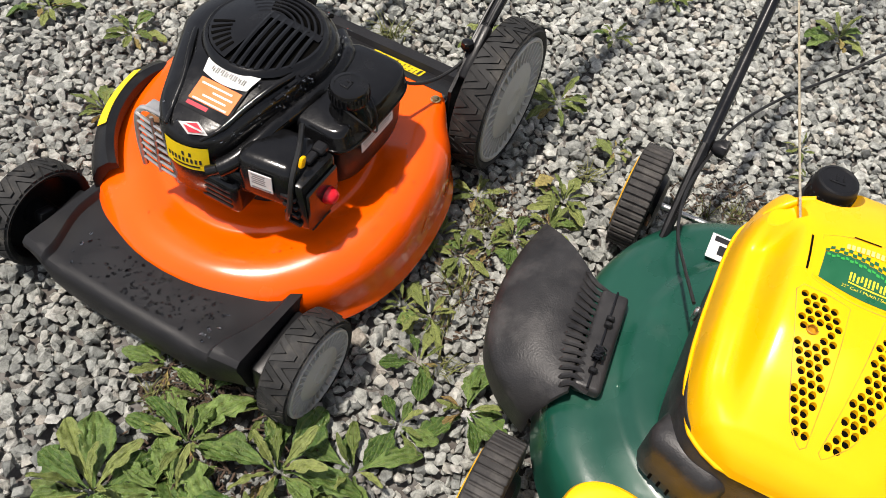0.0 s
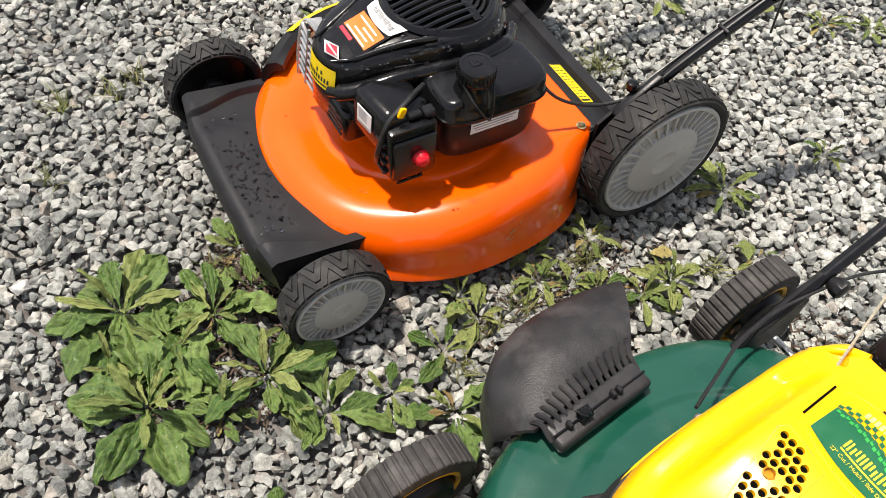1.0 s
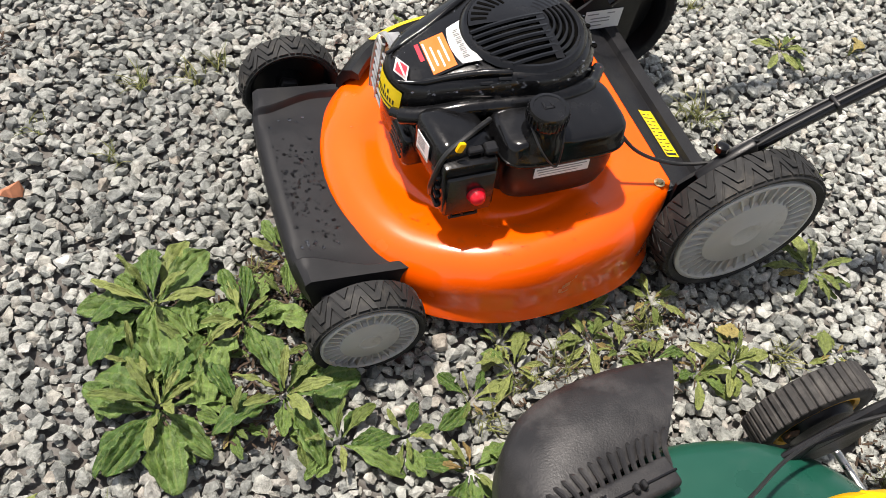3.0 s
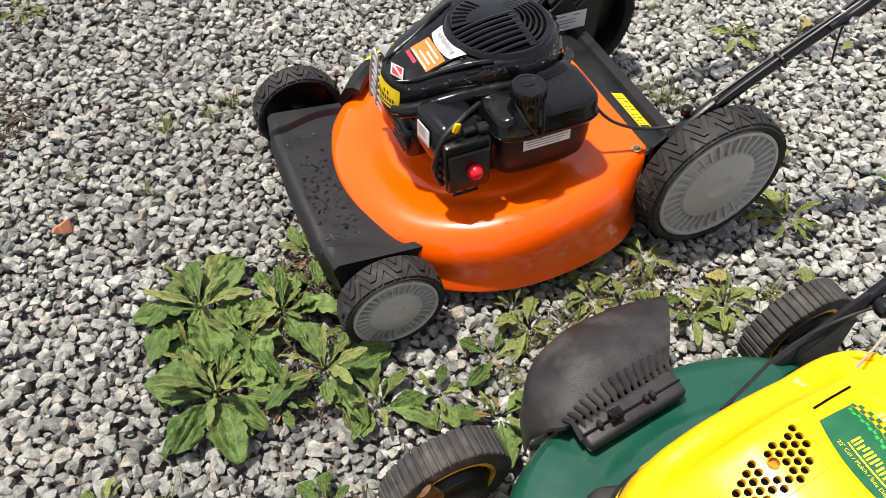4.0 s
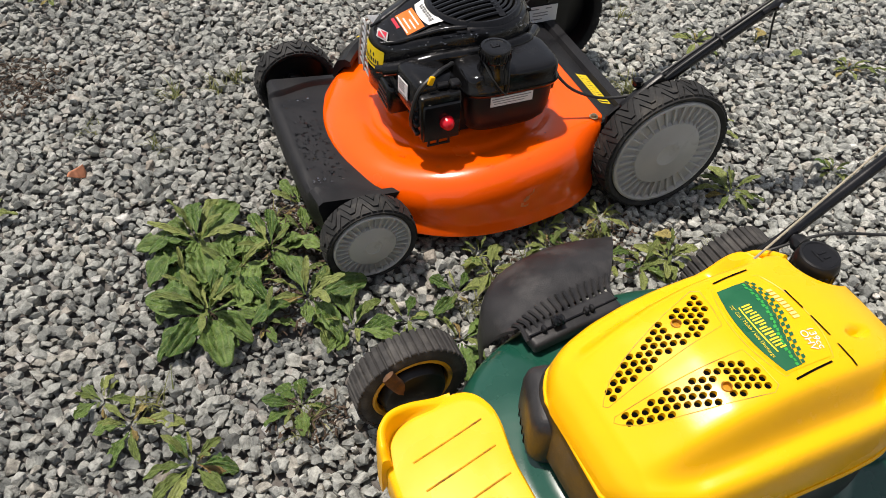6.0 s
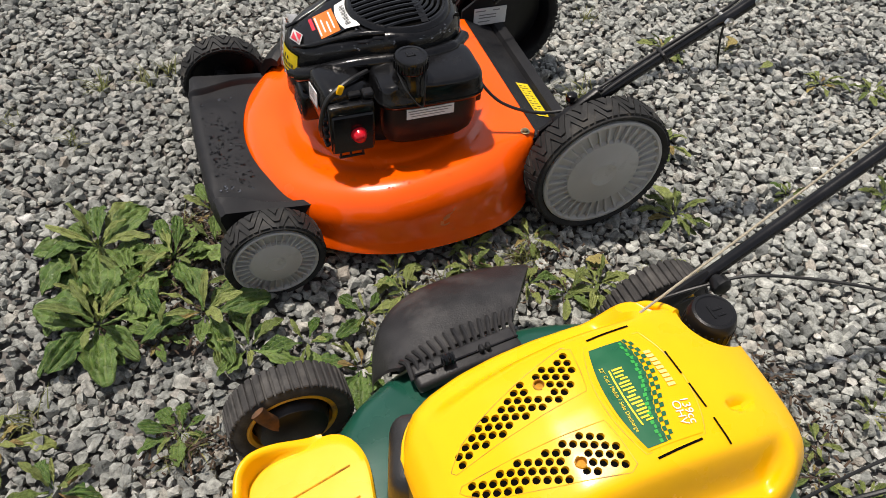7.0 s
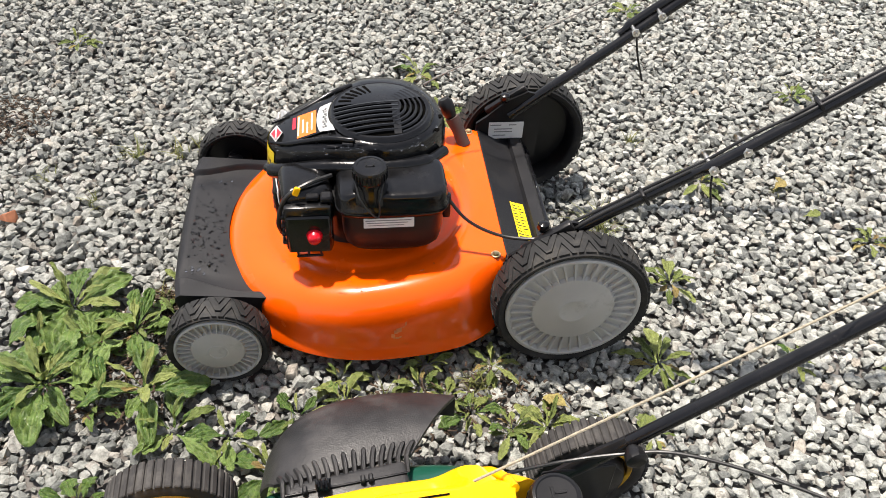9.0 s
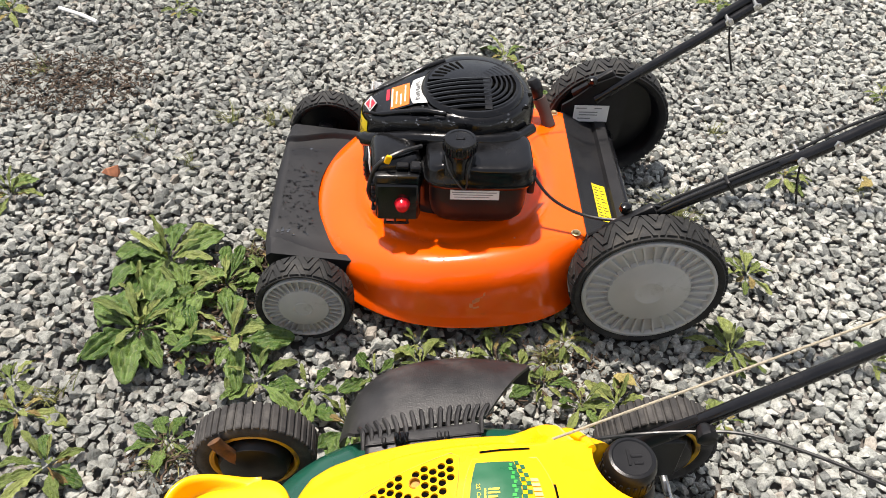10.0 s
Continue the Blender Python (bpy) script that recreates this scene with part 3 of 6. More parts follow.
# rear body behind the deck
bm = bmesh.new()
prof = [(0.508, 0.120), (0.508, 0.190), (0.519, 0.194), (0.530, 0.187), (0.560, 0.170), (0.585, 0.162), (0.590, 0.172), (0.612, 0.172), (0.618, 0.160), (0.640, 0.110), (0.655, 0.045), (0.648, 0.045), (0.62, 0.10), (0.55, 0.120)]
loft([[Vector((x, y, z)) for x, z in prof] for y in (-0.205, -0.1, 0, 0.1, 0.205)], bm)
part("rear_shield", bm, COVER_PLASTIC, orange, "black plastic rear shield with trailing flap")
part("axle", tube([(0.626, -0.25, 0.142), (0.626, 0.25, 0.142)], 0.006), BLACK_PAINT, orange)


def rear_slope(u, v):
    z = 0.187 + (0.170 - 0.187) * (u - 0.530) / 0.030 if u < 0.56 else 0.170 - 0.008 * (u - 0.56) / 0.025
    return Vector((u, v, z))


lab = part("warning_label", sheet(rear_slope, 0.553, 0.581, -0.125, -0.015, 6, 2, 0.0012), YELLOW_LABEL, orange, "yellow warning sticker with small print")
bm = bmesh.new()
sheet(rear_slope, 0.556, 0.578, -0.121, -0.116, 4, 1, 0.0018, bm)
for i in range(11):
    y = -0.111 + i * 0.0085
    sheet(rear_slope, 0.556, 0.566 - 0.002 * (i % 3), y, y + 0.0022, 3, 1, 0.0018, bm)
    sheet(rear_slope, 0.568, 0.578 - 0.003 * ((i + 1) % 3), y, y + 0.0022, 3, 1, 0.0018, bm)
part("print", bm, INK, lab, kind="stuff")

# handle brackets on both sides
for s in (-1, 1):
    bm = bmesh.new()
    pts = [(0.515, 0.10), (0.515, 0.21), (0.535, 0.225), (0.575, 0.262), (0.62, 0.285), (0.645, 0.278), (0.655, 0.25), (0.65, 0.12)]
    loft([[Vector((x, s * y, z)) for x, z in pts] for y in (0.205, 0.211)], bm)
    part("handle_bracket", bm, BLACK_PLASTIC, orange, "black steel side plate for the handle")
    bm = rbox((0.578, s * 0.219, 0.258), (0.10, 0.016, 0.022), 0.005, 2, None, Matrix.Rotation(radians(-36), 4, "Y"))
    part("handle_socket", bm, BLACK_PLASTIC, orange)
    knob = turned([(0.004, 0), (0.009, 0.003), (0.012, 0.010), (0.010, 0.018), (0.004, 0.021)], 0.572, s * 0.205, 0.262, 8)
    part("clamp_knob", knob, GLOSS_BLACK, orange)

part("spec_label", rbox((0.580, 0.2030, 0.192), (0.076, 0.0015, 0.042), 0.0004, 1), WHITE_LABEL, orange, "white serial sticker with rows of print")
bm = bmesh.new()
for i, (w0, x0) in enumerate(((0.03, 0.553), (0.02, 0.590), (0.05, 0.570), (0.05, 0.570), (0.035, 0.562))):
    rbox((x0 + 0.004, 0.2025, 0.206 - (0, 0, 0.010, 0.017, 0.026)[i]), (w0 * 0.8, 0.0006, 0.0026), 0, 1, bm)
part("print", bm, GREY_INK, orange, kind="stuff")

# handle tubes: lower part, joint with two bolts, upper part
for s in (-1, 1):
    y0, y1 = s * 0.207, s * 0.238
    lower = spline([(0.585, y0, 0.226), (0.66, y0 + s * 0.002, 0.287), (0.78, y0 + s * 0.012, 0.372), (0.87, y0 + s * 0.022, 0.437), (0.93, y0 + s * 0.024, 0.482)], 6)
    part("lower_handle", tube(lower, 0.0105, 14), BLACK_PAINT, orange, "black painted steel handle tube")
    upper = [(0.80, y0 + s * 0.026, 0.400), (0.86, y0 + s * 0.035, 0.444), (1.10, y0 + s * 0.035, 0.620), (1.42, y1 - s * 0.005, 0.850)]
    part("upper_handle", tube(spline(upper, 6), [0.007] * 3 + [0.0105] * 16, 14), BLACK_PAINT, orange)
    for x, z in ((0.825, 0.4185), (0.872, 0.4530)):
        bm = lathe([(0.004, -0.03), (0.004, 0.03)], 8, None, Matrix.Translation((x, y0 + s * 0.02, z)))
        lathe([(0.0085, -0.026), (0.0085, -0.021)], 6, bm, Matrix.Translation((x, y0 + s * 0.02, z)))
        lathe([(0.009, 0.021), (0.006, 0.028)], 10, bm, Matrix.Translation((x, y0 + s * 0.02, z)))
        part("handle_bolt", bm, STEEL, orange, "zinc plated handle bolt", sharp=25)
    wire = spline([(0.835, y0 + s * 0.02, 0.41), (0.845, y0 + s * 0.015, 0.36), (0.865, y0 + s * 0.008, 0.30)], 5)
    part("rope_guide", tube(wire, 0.0022, 6), BLACK_PAINT, orange)
part("grip_bar", tube([(1.42, -0.245, 0.85), (1.42, 0.245, 0.85)], 0.0105, 12), BLACK_PAINT, orange)


# ---- engine of the orange mower ----
def stadium(c1, r1, c2, r2, n=80):
    """Outline round a large and a small circle (x, y), as a belt lies round two pulleys; c2 is the front one."""
    d = math.hypot(c1[0] - c2[0], c1[1] - c2[1])
    a = math.acos((r1 - r2) / d)
    out = []
    for i in range(n):
        t = 2 * math.pi * i / n
        t = (t + math.pi) % (2 * math.pi) - math.pi
        front = abs(abs(t) - math.pi) < a
        c, r = (c2, r2) if front else (c1, r1)
        out.append(Vector((c[0] + r * math.cos(t), c[1] + r * math.sin(t), 0)))
    return out


def cowl_z(x):
    return 0.383 - 0.037 * ease(0.245 - x, 0.0, 0.145) - 0.010 * ease(x, 0.36, 0.43)


def blower_cowl():
    base = stadium((0.300, 0.010), 0.120, (0.170, 0.004), 0.075)
    prof = [(0.985, -0.115), (1.0, -0.112), (1.006, -0.070), (1.005, -0.044), (0.998, -0.027), (0.980, -0.014), (0.955, -0.0065), (0.935, -0.0035), (0.88, 0.0), (0.72, 0.003), (0.5, 0.004), (0.2, 0.004)]
    rings = []
    for f, dz in prof:
        ring = []
        for p in base:
            x, y = 0.262 + (p.x - 0.262) * f, p.y * f
            y += 0.008 * (1 - f)
            low = dz + (0.045 * ease(x, 0.17, 0.24) * ease(-dz, 0.06, 0.11) if y < 0.02 else 0)
            ring.append(Vector((x, y, cowl_z(x) + low)))
        rings.append(ring)
    return loft(rings)


crank = bmesh.new()
loft([oval(0.118, 0.112, 2.5, 40, 0.285, -0.01, z) for z in (0.150, 0.205)] + [oval(0.108, 0.135, 3, 40, 0.293, -0.035, z) for z in (0.222, 0.30)], crank)
part("crankcase", crank, BLACK_PLASTIC, orange, "black engine crankcase")
cowl = part("blower_cowl", blower_cowl(), GLOSS_BLACK, orange, "glossy black wet engine cowl", sharp=45)
GC, GR = Vector((0.302, -0.002, 0.3865)), 0.086
# black disc: the shade between the grille bars is in its colour
part("grille_recess", turned([(GR, -0.006), (GR, 0.0005), (GR * 0.97, 0.001), (0.001, 0.001)], GC.x, GC.y, GC.z, 40), PIT_BLACK, cowl)
ringbm = lathe([(GR - 0.004, 0.0), (GR - 0.002, 0.0035), (GR + 0.002, 0.004), (GR + 0.006, 0.0015), (GR + 0.009, -0.004)], 56, None, Matrix.Translation(GC) @ UP, caps=(False, False))
part("grille_ring", ringbm, GLOSS_BLACK, cowl)


def dome(x, y):
    return 0.010 * (1 - (x * x + y * y) / GR ** 2)


for i in range(7):                       # straight bars on the near front half
    y = -0.071 + i * 0.0125
    half = math.sqrt(GR ** 2 - y * y) - 0.002
    x0, x1 = -half, min(half, 0.026 + 0.06 * (y + 0.071))
    pts = [GC + Vector((x0 + (x1 - x0) * k / 8, y + 0.010 * (k / 8 - 0.5), dome(x0 + (x1 - x0) * k / 8, y) + 0.002)) for k in range(9)]
    part("grille_bar", tube(pts, 0.0034, 6), GLOSS_BLACK, cowl)
for i in range(6):                       # arched bars on the rear half
    r = 0.034 + i * 0.0095
    pts = [GC + Vector((r * math.cos(radians(t)), r * math.sin(radians(t)), dome(r, 0) + 0.002)) for t in range(-66, 62, 8)]
    part("grille_bar", tube(pts, 0.0030, 6), GLOSS_BLACK, cowl)
bm = bmesh.new()                         # smooth swirl between the bars
sheet(lambda u, v: GC + Vector((u * math.cos(v), u * math.sin(v), dome(u, 0) + 0.0042)), 0.002, GR - 0.003, radians(24), radians(172), 8, 18, 0, bm)
sheet(lambda u, v: GC + Vector((0.024 + 0.010 * v + 0.10 * (u - 0.02) * (u < 0.02) * -1 * 0.12, u, dome(0.03, u) + 0.0042)), -0.079, 0.03, -0.6, 0.7, 10, 3, 0, bm)
part("grille_panel", bm, GLOSS_BLACK, cowl)
for i in range(6):                       # short slots at its far front, their shade painted as black sheets
    a0 = radians(112 + 10 * i)
    part("grille_slot", sheet(lambda u, v: GC + Vector((u * math.cos(a0 + v), u * math.sin(a0 + v), dome(u, 0) + 0.0050)), 0.046 + 0.002 * i, 0.079, -0.035, 0.035, 4, 1, 0), PIT_BLACK, cowl)
# raised shoulder line along the near side of the cowl
part("cowl_ridge", tube(spline([(0.094, -0.044, 0.300), (0.110, -0.064, 0.308), (0.140, -0.080, 0.319), (0.20, -0.094, 0.334), (0.29, -0.108, 0.342), (0.37, -0.098, 0.341), (0.412, -0.058, 0.335)], 8), [0.008] * 6 + [0.0135] * 36 + [0.010] * 7, 12), GLOSS_BLACK, cowl)
for s in (-1, 1):                        # two welts that run from the badge back to the grille, either side of the label
    line = [(0.104, -0.004 + s * 0.030), (0.135, -0.005 + s * 0.043), (0.175, -0.005 + s * 0.055), (0.215, -0.003 + s * 0.072), (0.252, s * 0.088)]
    part("cowl_welt", tube(spline([(x, y, cowl_z(x) + 0.0012) for x, y in line], 6), [0.003] * 6 + [0.0048] * 18 + [0.0035], 10), GLOSS_BLACK, cowl)
for k in range(4):                       # short dashes of moulded vents along the near shoulder
    x = 0.205 + 0.026 * k
    part("shoulder_vent", tube([(x, -0.088 - 0.10 * (x - 0.205), cowl_z(x) - 0.0035), (x + 0.018, -0.0905 - 0.10 * (x - 0.205), cowl_z(x) - 0.0035)], 0.0032, 8), GLOSS_BLACK, cowl)
# three black discs on the cowl paint the shade of its rear slots
for x, y in ((0.395, 0.04), (0.408, -0.005), (0.398, -0.05)):
    part("cowl_slot", turned([(0.0045, 0), (0.0045, 0.0022), (0.001, 0.0022)], x, y, cowl_z(x) - 0.0035, 10), PIT_BLACK, cowl)


def cowl_pt(u, v):
    return Vector((u, v, cowl_z(u) + 0.0035))


dec = part("cowl_label", sheet(cowl_pt, 0.138, 0.212, -0.050, 0.032, 10, 8, 0.0006), GLOSS_BLACK, cowl, "orange and white engine label")
bm = sheet(lambda u, v: cowl_pt(0.187 + u * 0.026 + 0.006 * abs(v) ** 2, -0.010 + v * (0.038 + 0.007 * u)), 0, 1, -1, 1, 4, 8, 0.0012)
part("white_band", bm, WHITE_LABEL, dec)
part("orange_band", sheet(cowl_pt, 0.152, 0.186, -0.046, 0.024, 6, 6, 0.0012), ORANGE_LABEL, dec)
part("red_band", sheet(cowl_pt, 0.143, 0.149, -0.014, 0.022, 3, 4, 0.0012), RED_INK, dec)
bm = bmesh.new()
for i in range(8):                       # maker's name as plain strokes
    y = -0.040 + i * 0.0076
    sheet(cowl_pt, 0.197, 0.206 - 0.002 * (i % 3 == 1), y, y + 0.0018, 3, 1, 0.0018, bm)
    sheet(cowl_pt, 0.197 + 0.003 * (i % 2), 0.206, y + 0.0034, y + 0.0050, 3, 1, 0.0018, bm)
part("name_mark", bm, INK, dec, kind="stuff")
bm = bmesh.new()
for i in range(4):
    x = 0.153 + 0.008 * i
    sheet(cowl_pt, x, x + 0.0026, -0.040 + 0.006 * (i % 2), 0.018 - 0.012 * (i % 3), 2, 5, 0.0018, bm)
part("small_print", bm, WHITE_LABEL, dec, kind="stuff")
# diamond badge on the nose
badge = part("badge", sheet(lambda u, v: cowl_pt(0.114 + 0.0165 * (u + v) * 0.72, -0.014 + 0.026 * (u - v)), -0.5, 0.5, -0.5, 0.5, 5, 5, 0.0012), BRUSHED, cowl, "silver and red diamond badge")
part("badge_field", sheet(lambda u, v: cowl_pt(0.114 + 0.0125 * (u + v) * 0.72, -0.014 + 0.019 * (u - v)), -0.5, 0.5, -0.5, 0.5, 5, 5, 0.002), RED_INK, badge)
part("badge_bar", sheet(lambda u, v: cowl_pt(0.114 + 0.0030 * u, -0.014 + 0.036 * v), -0.5, 0.5, -0.5, 0.5, 2, 4, 0.0028), BRUSHED, badge)


def nose_pt(u, v):
    """On the rounded front of the cowl: u across, v height."""
    a = math.pi + u
    r = 0.0778
    return Vector((0.1694 + r * math.cos(a) + 0.10 * (v - 0.29), 0.004 + r * math.sin(a), v))


stk = part("yellow_sticker", sheet(nose_pt, -0.34, 0.60, 0.286, 0.329, 14, 2), YELLOW_LABEL, cowl, "yellow dealer sticker with black print")
bm = bmesh.new()
for i in range(9):
    a = -0.26 + i * 0.084
    sheet(lambda u, v: nose_pt(u, v) + Vector((-0.0006, 0, 0)), a, a + 0.045, 0.298, 0.306, 1, 1, 0, bm)
for a in (0.08, 0.22):
    sheet(lambda u, v: nose_pt(u, v) + Vector((-0.0006, 0, 0)), a, a + 0.05, 0.310, 0.317, 1, 1, 0, bm)
sheet(lambda u, v: nose_pt(u, v) + Vector((-0.0006, 0, 0)), -0.15, 0.42, 0.291, 0.294, 8, 1, 0, bm)
part("print", bm, INK, stk, kind="stuff")

# starter shroud below the nose
bm = rbox((0.140, -0.045, 0.245), (0.075, 0.075, 0.062), 0.010, 3)
rbox((0.160, -0.04, 0.277), (0.09, 0.11, 0.045), 0.012, 3, bm)
part("lower_shroud", bm, GLOSS_BLACK, orange)
bm = bmesh.new()
for i in range(4):
    rbox((0.1025, -0.045, 0.229 + 0.011 * i), (0.004, 0.055, 0.004), 0.001, 1, bm)
part("shroud_fins", bm, BLACK_PLASTIC, orange)

# silver muffler guard at the far front
guard = part("muffler", rbox((0.163, 0.070, 0.255), (0.085, 0.075, 0.085), 0.015, 3), RUSTY, orange)
frame_pts = [(0.094, 0.036, 0.225), (0.0915, 0.036, 0.27), (0.0935, 0.037, 0.310), (0.098, 0.043, 0.325), (0.100, 0.055, 0.330), (0.100, 0.082, 0.330), (0.098, 0.096, 0.325), (0.0935, 0.102, 0.310), (0.0915, 0.103, 0.27), (0.094, 0.103, 0.225)]
lean = Matrix(((1, 0, 0.20, -0.012), (0, 1, 0, -0.006), (0, 0, 1.06, -0.012), (0, 0, 0, 1)))      # the guard slopes back and stands up beside the cowl
mg = part("muffler_guard", tube(spline(frame_pts, 4), 0.0045, 8), BRUSHED, orange, "slotted silver steel muffler guard", sharp=30, at=lean)
part("guard_lip", rbox((0.110, 0.069, 0.3315), (0.020, 0.042, 0.003), 0.0012, 1), BRUSHED, mg)
for k in range(7):
    y0 = 0.040 + 0.003 * (k % 2)
    part("guard_bar", tube([(0.0925, y0, 0.232 + 0.0130 * k), (0.0915, 0.069, 0.236 + 0.0130 * k), (0.0925, 0.100, 0.242 + 0.0130 * k)], 0.0030, 6), BRUSHED, mg)
part("guard_post", tube([(0.0905, 0.069, 0.230), (0.0905, 0.069, 0.328)], 0.0028, 6), BRUSHED, mg)

# air filter box, fuel tank and cap
bm = rbox((0.163, -0.118, 0.296), (0.090, 0.100, 0.082), 0.018, 4, None, Matrix.Rotation(radians(8), 4, "Z"), (0.94, 0.94))
part("air_filter_box", bm, GLOSS_BLACK, orange, "black air filter housing")
lab = part("small_label", rbox((0.1165, -0.122, 0.304), (0.0015, 0.036, 0.034), 0.0003, 1, None, Matrix.Rotation(radians(8), 4, "Z")), WHITE_LABEL, orange, "white data label")
bm = bmesh.new()
for i in range(5):
    rbox((0.1155, -0.119, 0.3165 - 0.0042 * i), (0.0008, 0.022 - 0.003 * (i % 2), 0.0022), 0, 1, bm, Matrix.Rotation(radians(8), 4, "Z"))
rbox((0.1155, -0.122, 0.291), (0.0008, 0.030, 0.003), 0, 1, bm, Matrix.Rotation(radians(8), 4, "Z"))
part("print", bm, GREY_INK, lab, kind="stuff")


def tank():
    rings = []
    for f, z in ((0.90, 0.296), (0.98, 0.300), (1.0, 0.306), (1.0, 0.311), (0.975, 0.314), (0.972, 0.330), (0.958, 0.338), (0.93, 0.3425), (0.88, 0.3445), (0.7, 0.3455), (0.3, 0.346)):
        ring = oval(0.097 * f, 0.062 * f, 4.6, 72, 0.312, -0.136, z)
        for p in ring:                    # waist under the filler neck
            k = math.exp(-((p.x - 0.262) / 0.022) ** 2)
            if p.y < -0.136 and z > 0.314:
                p.y += 0.012 * k * f
            p.z -= 0.006 * ease(0.262 - p.x, 0, 0.04) * (z > 0.33)
        rings.append(ring)
    return loft(rings)


tk = part("fuel_tank", tank(), GLOSS_BLACK, orange, "black plastic fuel tank with drops of water", sharp=45)
CAP = (0.275, -0.166)
part("filler_neck", turned([(0.034, 0.325), (0.031, 0.343), (0.027, 0.350), (0.025, 0.366)], *CAP, 0, 32), GLOSS_BLACK, tk)
capbm = turned([(0.0275, 0.364), (0.0290, 0.367), (0.0290, 0.384), (0.0270, 0.3885), (0.0225, 0.389), (0.0215, 0.3875), (0.001, 0.3875)], *CAP, 0, 40)
cap = part("fuel_cap", capbm, GLOSS_BLACK, tk, "round ribbed black fuel cap")
bm = bmesh.new()
for i in range(30):
    a = 2 * math.pi * i / 30
    rbox((CAP[0] + 0.0292 * math.cos(a), CAP[1] + 0.0292 * math.sin(a), 0.376), (0.0016, 0.0022, 0.014), 0, 1, bm, Matrix.Rotation(a, 4, "Z"))
part("cap_ribs", bm, BLACK_PLASTIC, cap)
bm = rbox((CAP[0], CAP[1], 0.3880), (0.016, 0.004, 0.0016), 0.0005, 1)
rbox((CAP[0] - 0.006, CAP[1] + 0.005, 0.3880), (0.003, 0.012, 0.0016), 0.0005, 1, bm)
rbox((CAP[0] + 0.006, CAP[1] + 0.003, 0.3880), (0.003, 0.010, 0.0016), 0.0005, 1, bm)
part("cap_emblem", bm, BLACK_PLASTIC, cap)
strap = [(CAP[0] - 0.026, CAP[1] - 0.008, 0.366), (CAP[0] - 0.018, CAP[1] - 0.036, 0.345), (CAP[0] + 0.002, CAP[1] - 0.041, 0.316), (CAP[0] + 0.012, CAP[1] - 0.039, 0.312), (CAP[0] + 0.014, CAP[1] - 0.036, 0.342), (CAP[0] + 0.021, CAP[1] - 0.018, 0.366)]
part("cap_tether", tube(spline(strap, 6), 0.0016, 6), CABLE, tk)
part("tank_seam", loft([oval(0.0985, 0.0635, 4.6, 72, 0.312, -0.136, z) for z in (0.3065, 0.3095)]), GLOSS_BLACK, tk)
bm = loft([oval(a, b, 3.4, 48, 0.312, y, z) for a, b, y, z in ((0.050, 0.022, -0.118, 0.196), (0.064, 0.030, -0.128, 0.199), (0.076, 0.037, -0.139, 0.210), (0.083, 0.0415, -0.1465, 0.226), (0.0865, 0.0435, -0.1495, 0.246), (0.088, 0.044, -0.150, 0.27), (0.088, 0.044, -0.150, 0.304))])
part("crankcase_cover", bm, BLACK_PLASTIC, orange)
lab = part("spec_label", rbox((0.304, -0.1945, 0.296), (0.086, 0.0015, 0.036), 0.0003, 1, None, Matrix.Rotation(radians(-3), 4, "X")), WHITE_LABEL, orange, "white specification sticker with lines of print")
bm = bmesh.new()
for i in range(6):
    rbox((0.303 - 0.002 * (i % 3), -0.1957, 0.3095 - 0.0052 * i), (0.078 - 0.008 * (i % 3), 0.0006, 0.0016), 0, 1, bm)
part("print", bm, GREY_INK, lab, kind="stuff")

# carburettor panel with the primer bulb
bm = rbox((0.168, -0.168, 0.271), (0.082, 0.040, 0.094), 0.008, 2, None, Matrix.Rotation(radians(-4), 4, "X"))
rbox((0.168, -0.1885, 0.263), (0.074, 0.006, 0.080), 0.003, 1, bm)
panel = part("primer_panel", bm, GLOSS_BLACK, orange, "black primer panel")
bm = lathe([(0.0140, 0.002), (0.0140, -0.002), (0.0125, -0.006), (0.0115, -0.010), (0.009, -0.0145), (0.004, -0.0165), (0.0005, -0.017)], 28, None, Matrix.Translation((0.177, -0.1915, 0.2625)))
part("primer_bulb", bm, RED_RUBBER, panel, "round red rubber primer bulb", sharp=60)
bm = bmesh.new()
for x in (0.146, 0.164, 0.186):
    rbox((x, -0.184, 0.217), (0.004, 0.005, 0.016), 0.001, 1, bm)
rbox((0.166, -0.184, 0.210), (0.046, 0.005, 0.004), 0.001, 1, bm)
part("guard_tabs", bm, BLACK_PLASTIC, panel)
for i in range(4):
    part("cooling_fin", rbox((0.126, -0.168 + 0.002 * i, 0.238 + 0.017 * i), (0.010, 0.026, 0.008), 0.002, 1), BLACK_PLASTIC, panel)
part("choke_lever", rbox((0.200, -0.165, 0.325), (0.02, 0.02, 0.012), 0.003, 1), BLACK_PLASTIC, panel)
part("governor_link", rbox((0.177, -0.165, 0.326), (0.022, 0.012, 0.009), 0.002, 1), BLACK_PLASTIC, panel)
part("yellow_tag", rbox((0.152, -0.170, 0.343), (0.011, 0.007, 0.018), 0.003, 2, None, Matrix.Rotation(radians(20), 4, "Y")), YELLOW, panel, "small yellow plastic tag")
part("ignition_lead", tube(spline([(0.210, -0.128, 0.342), (0.170, -0.152, 0.344), (0.132, -0.166, 0.325), (0.117, -0.168, 0.278), (0.120, -0.160, 0.245)], 8), 0.0042, 8), CABLE, orange, "thick black ignition lead")
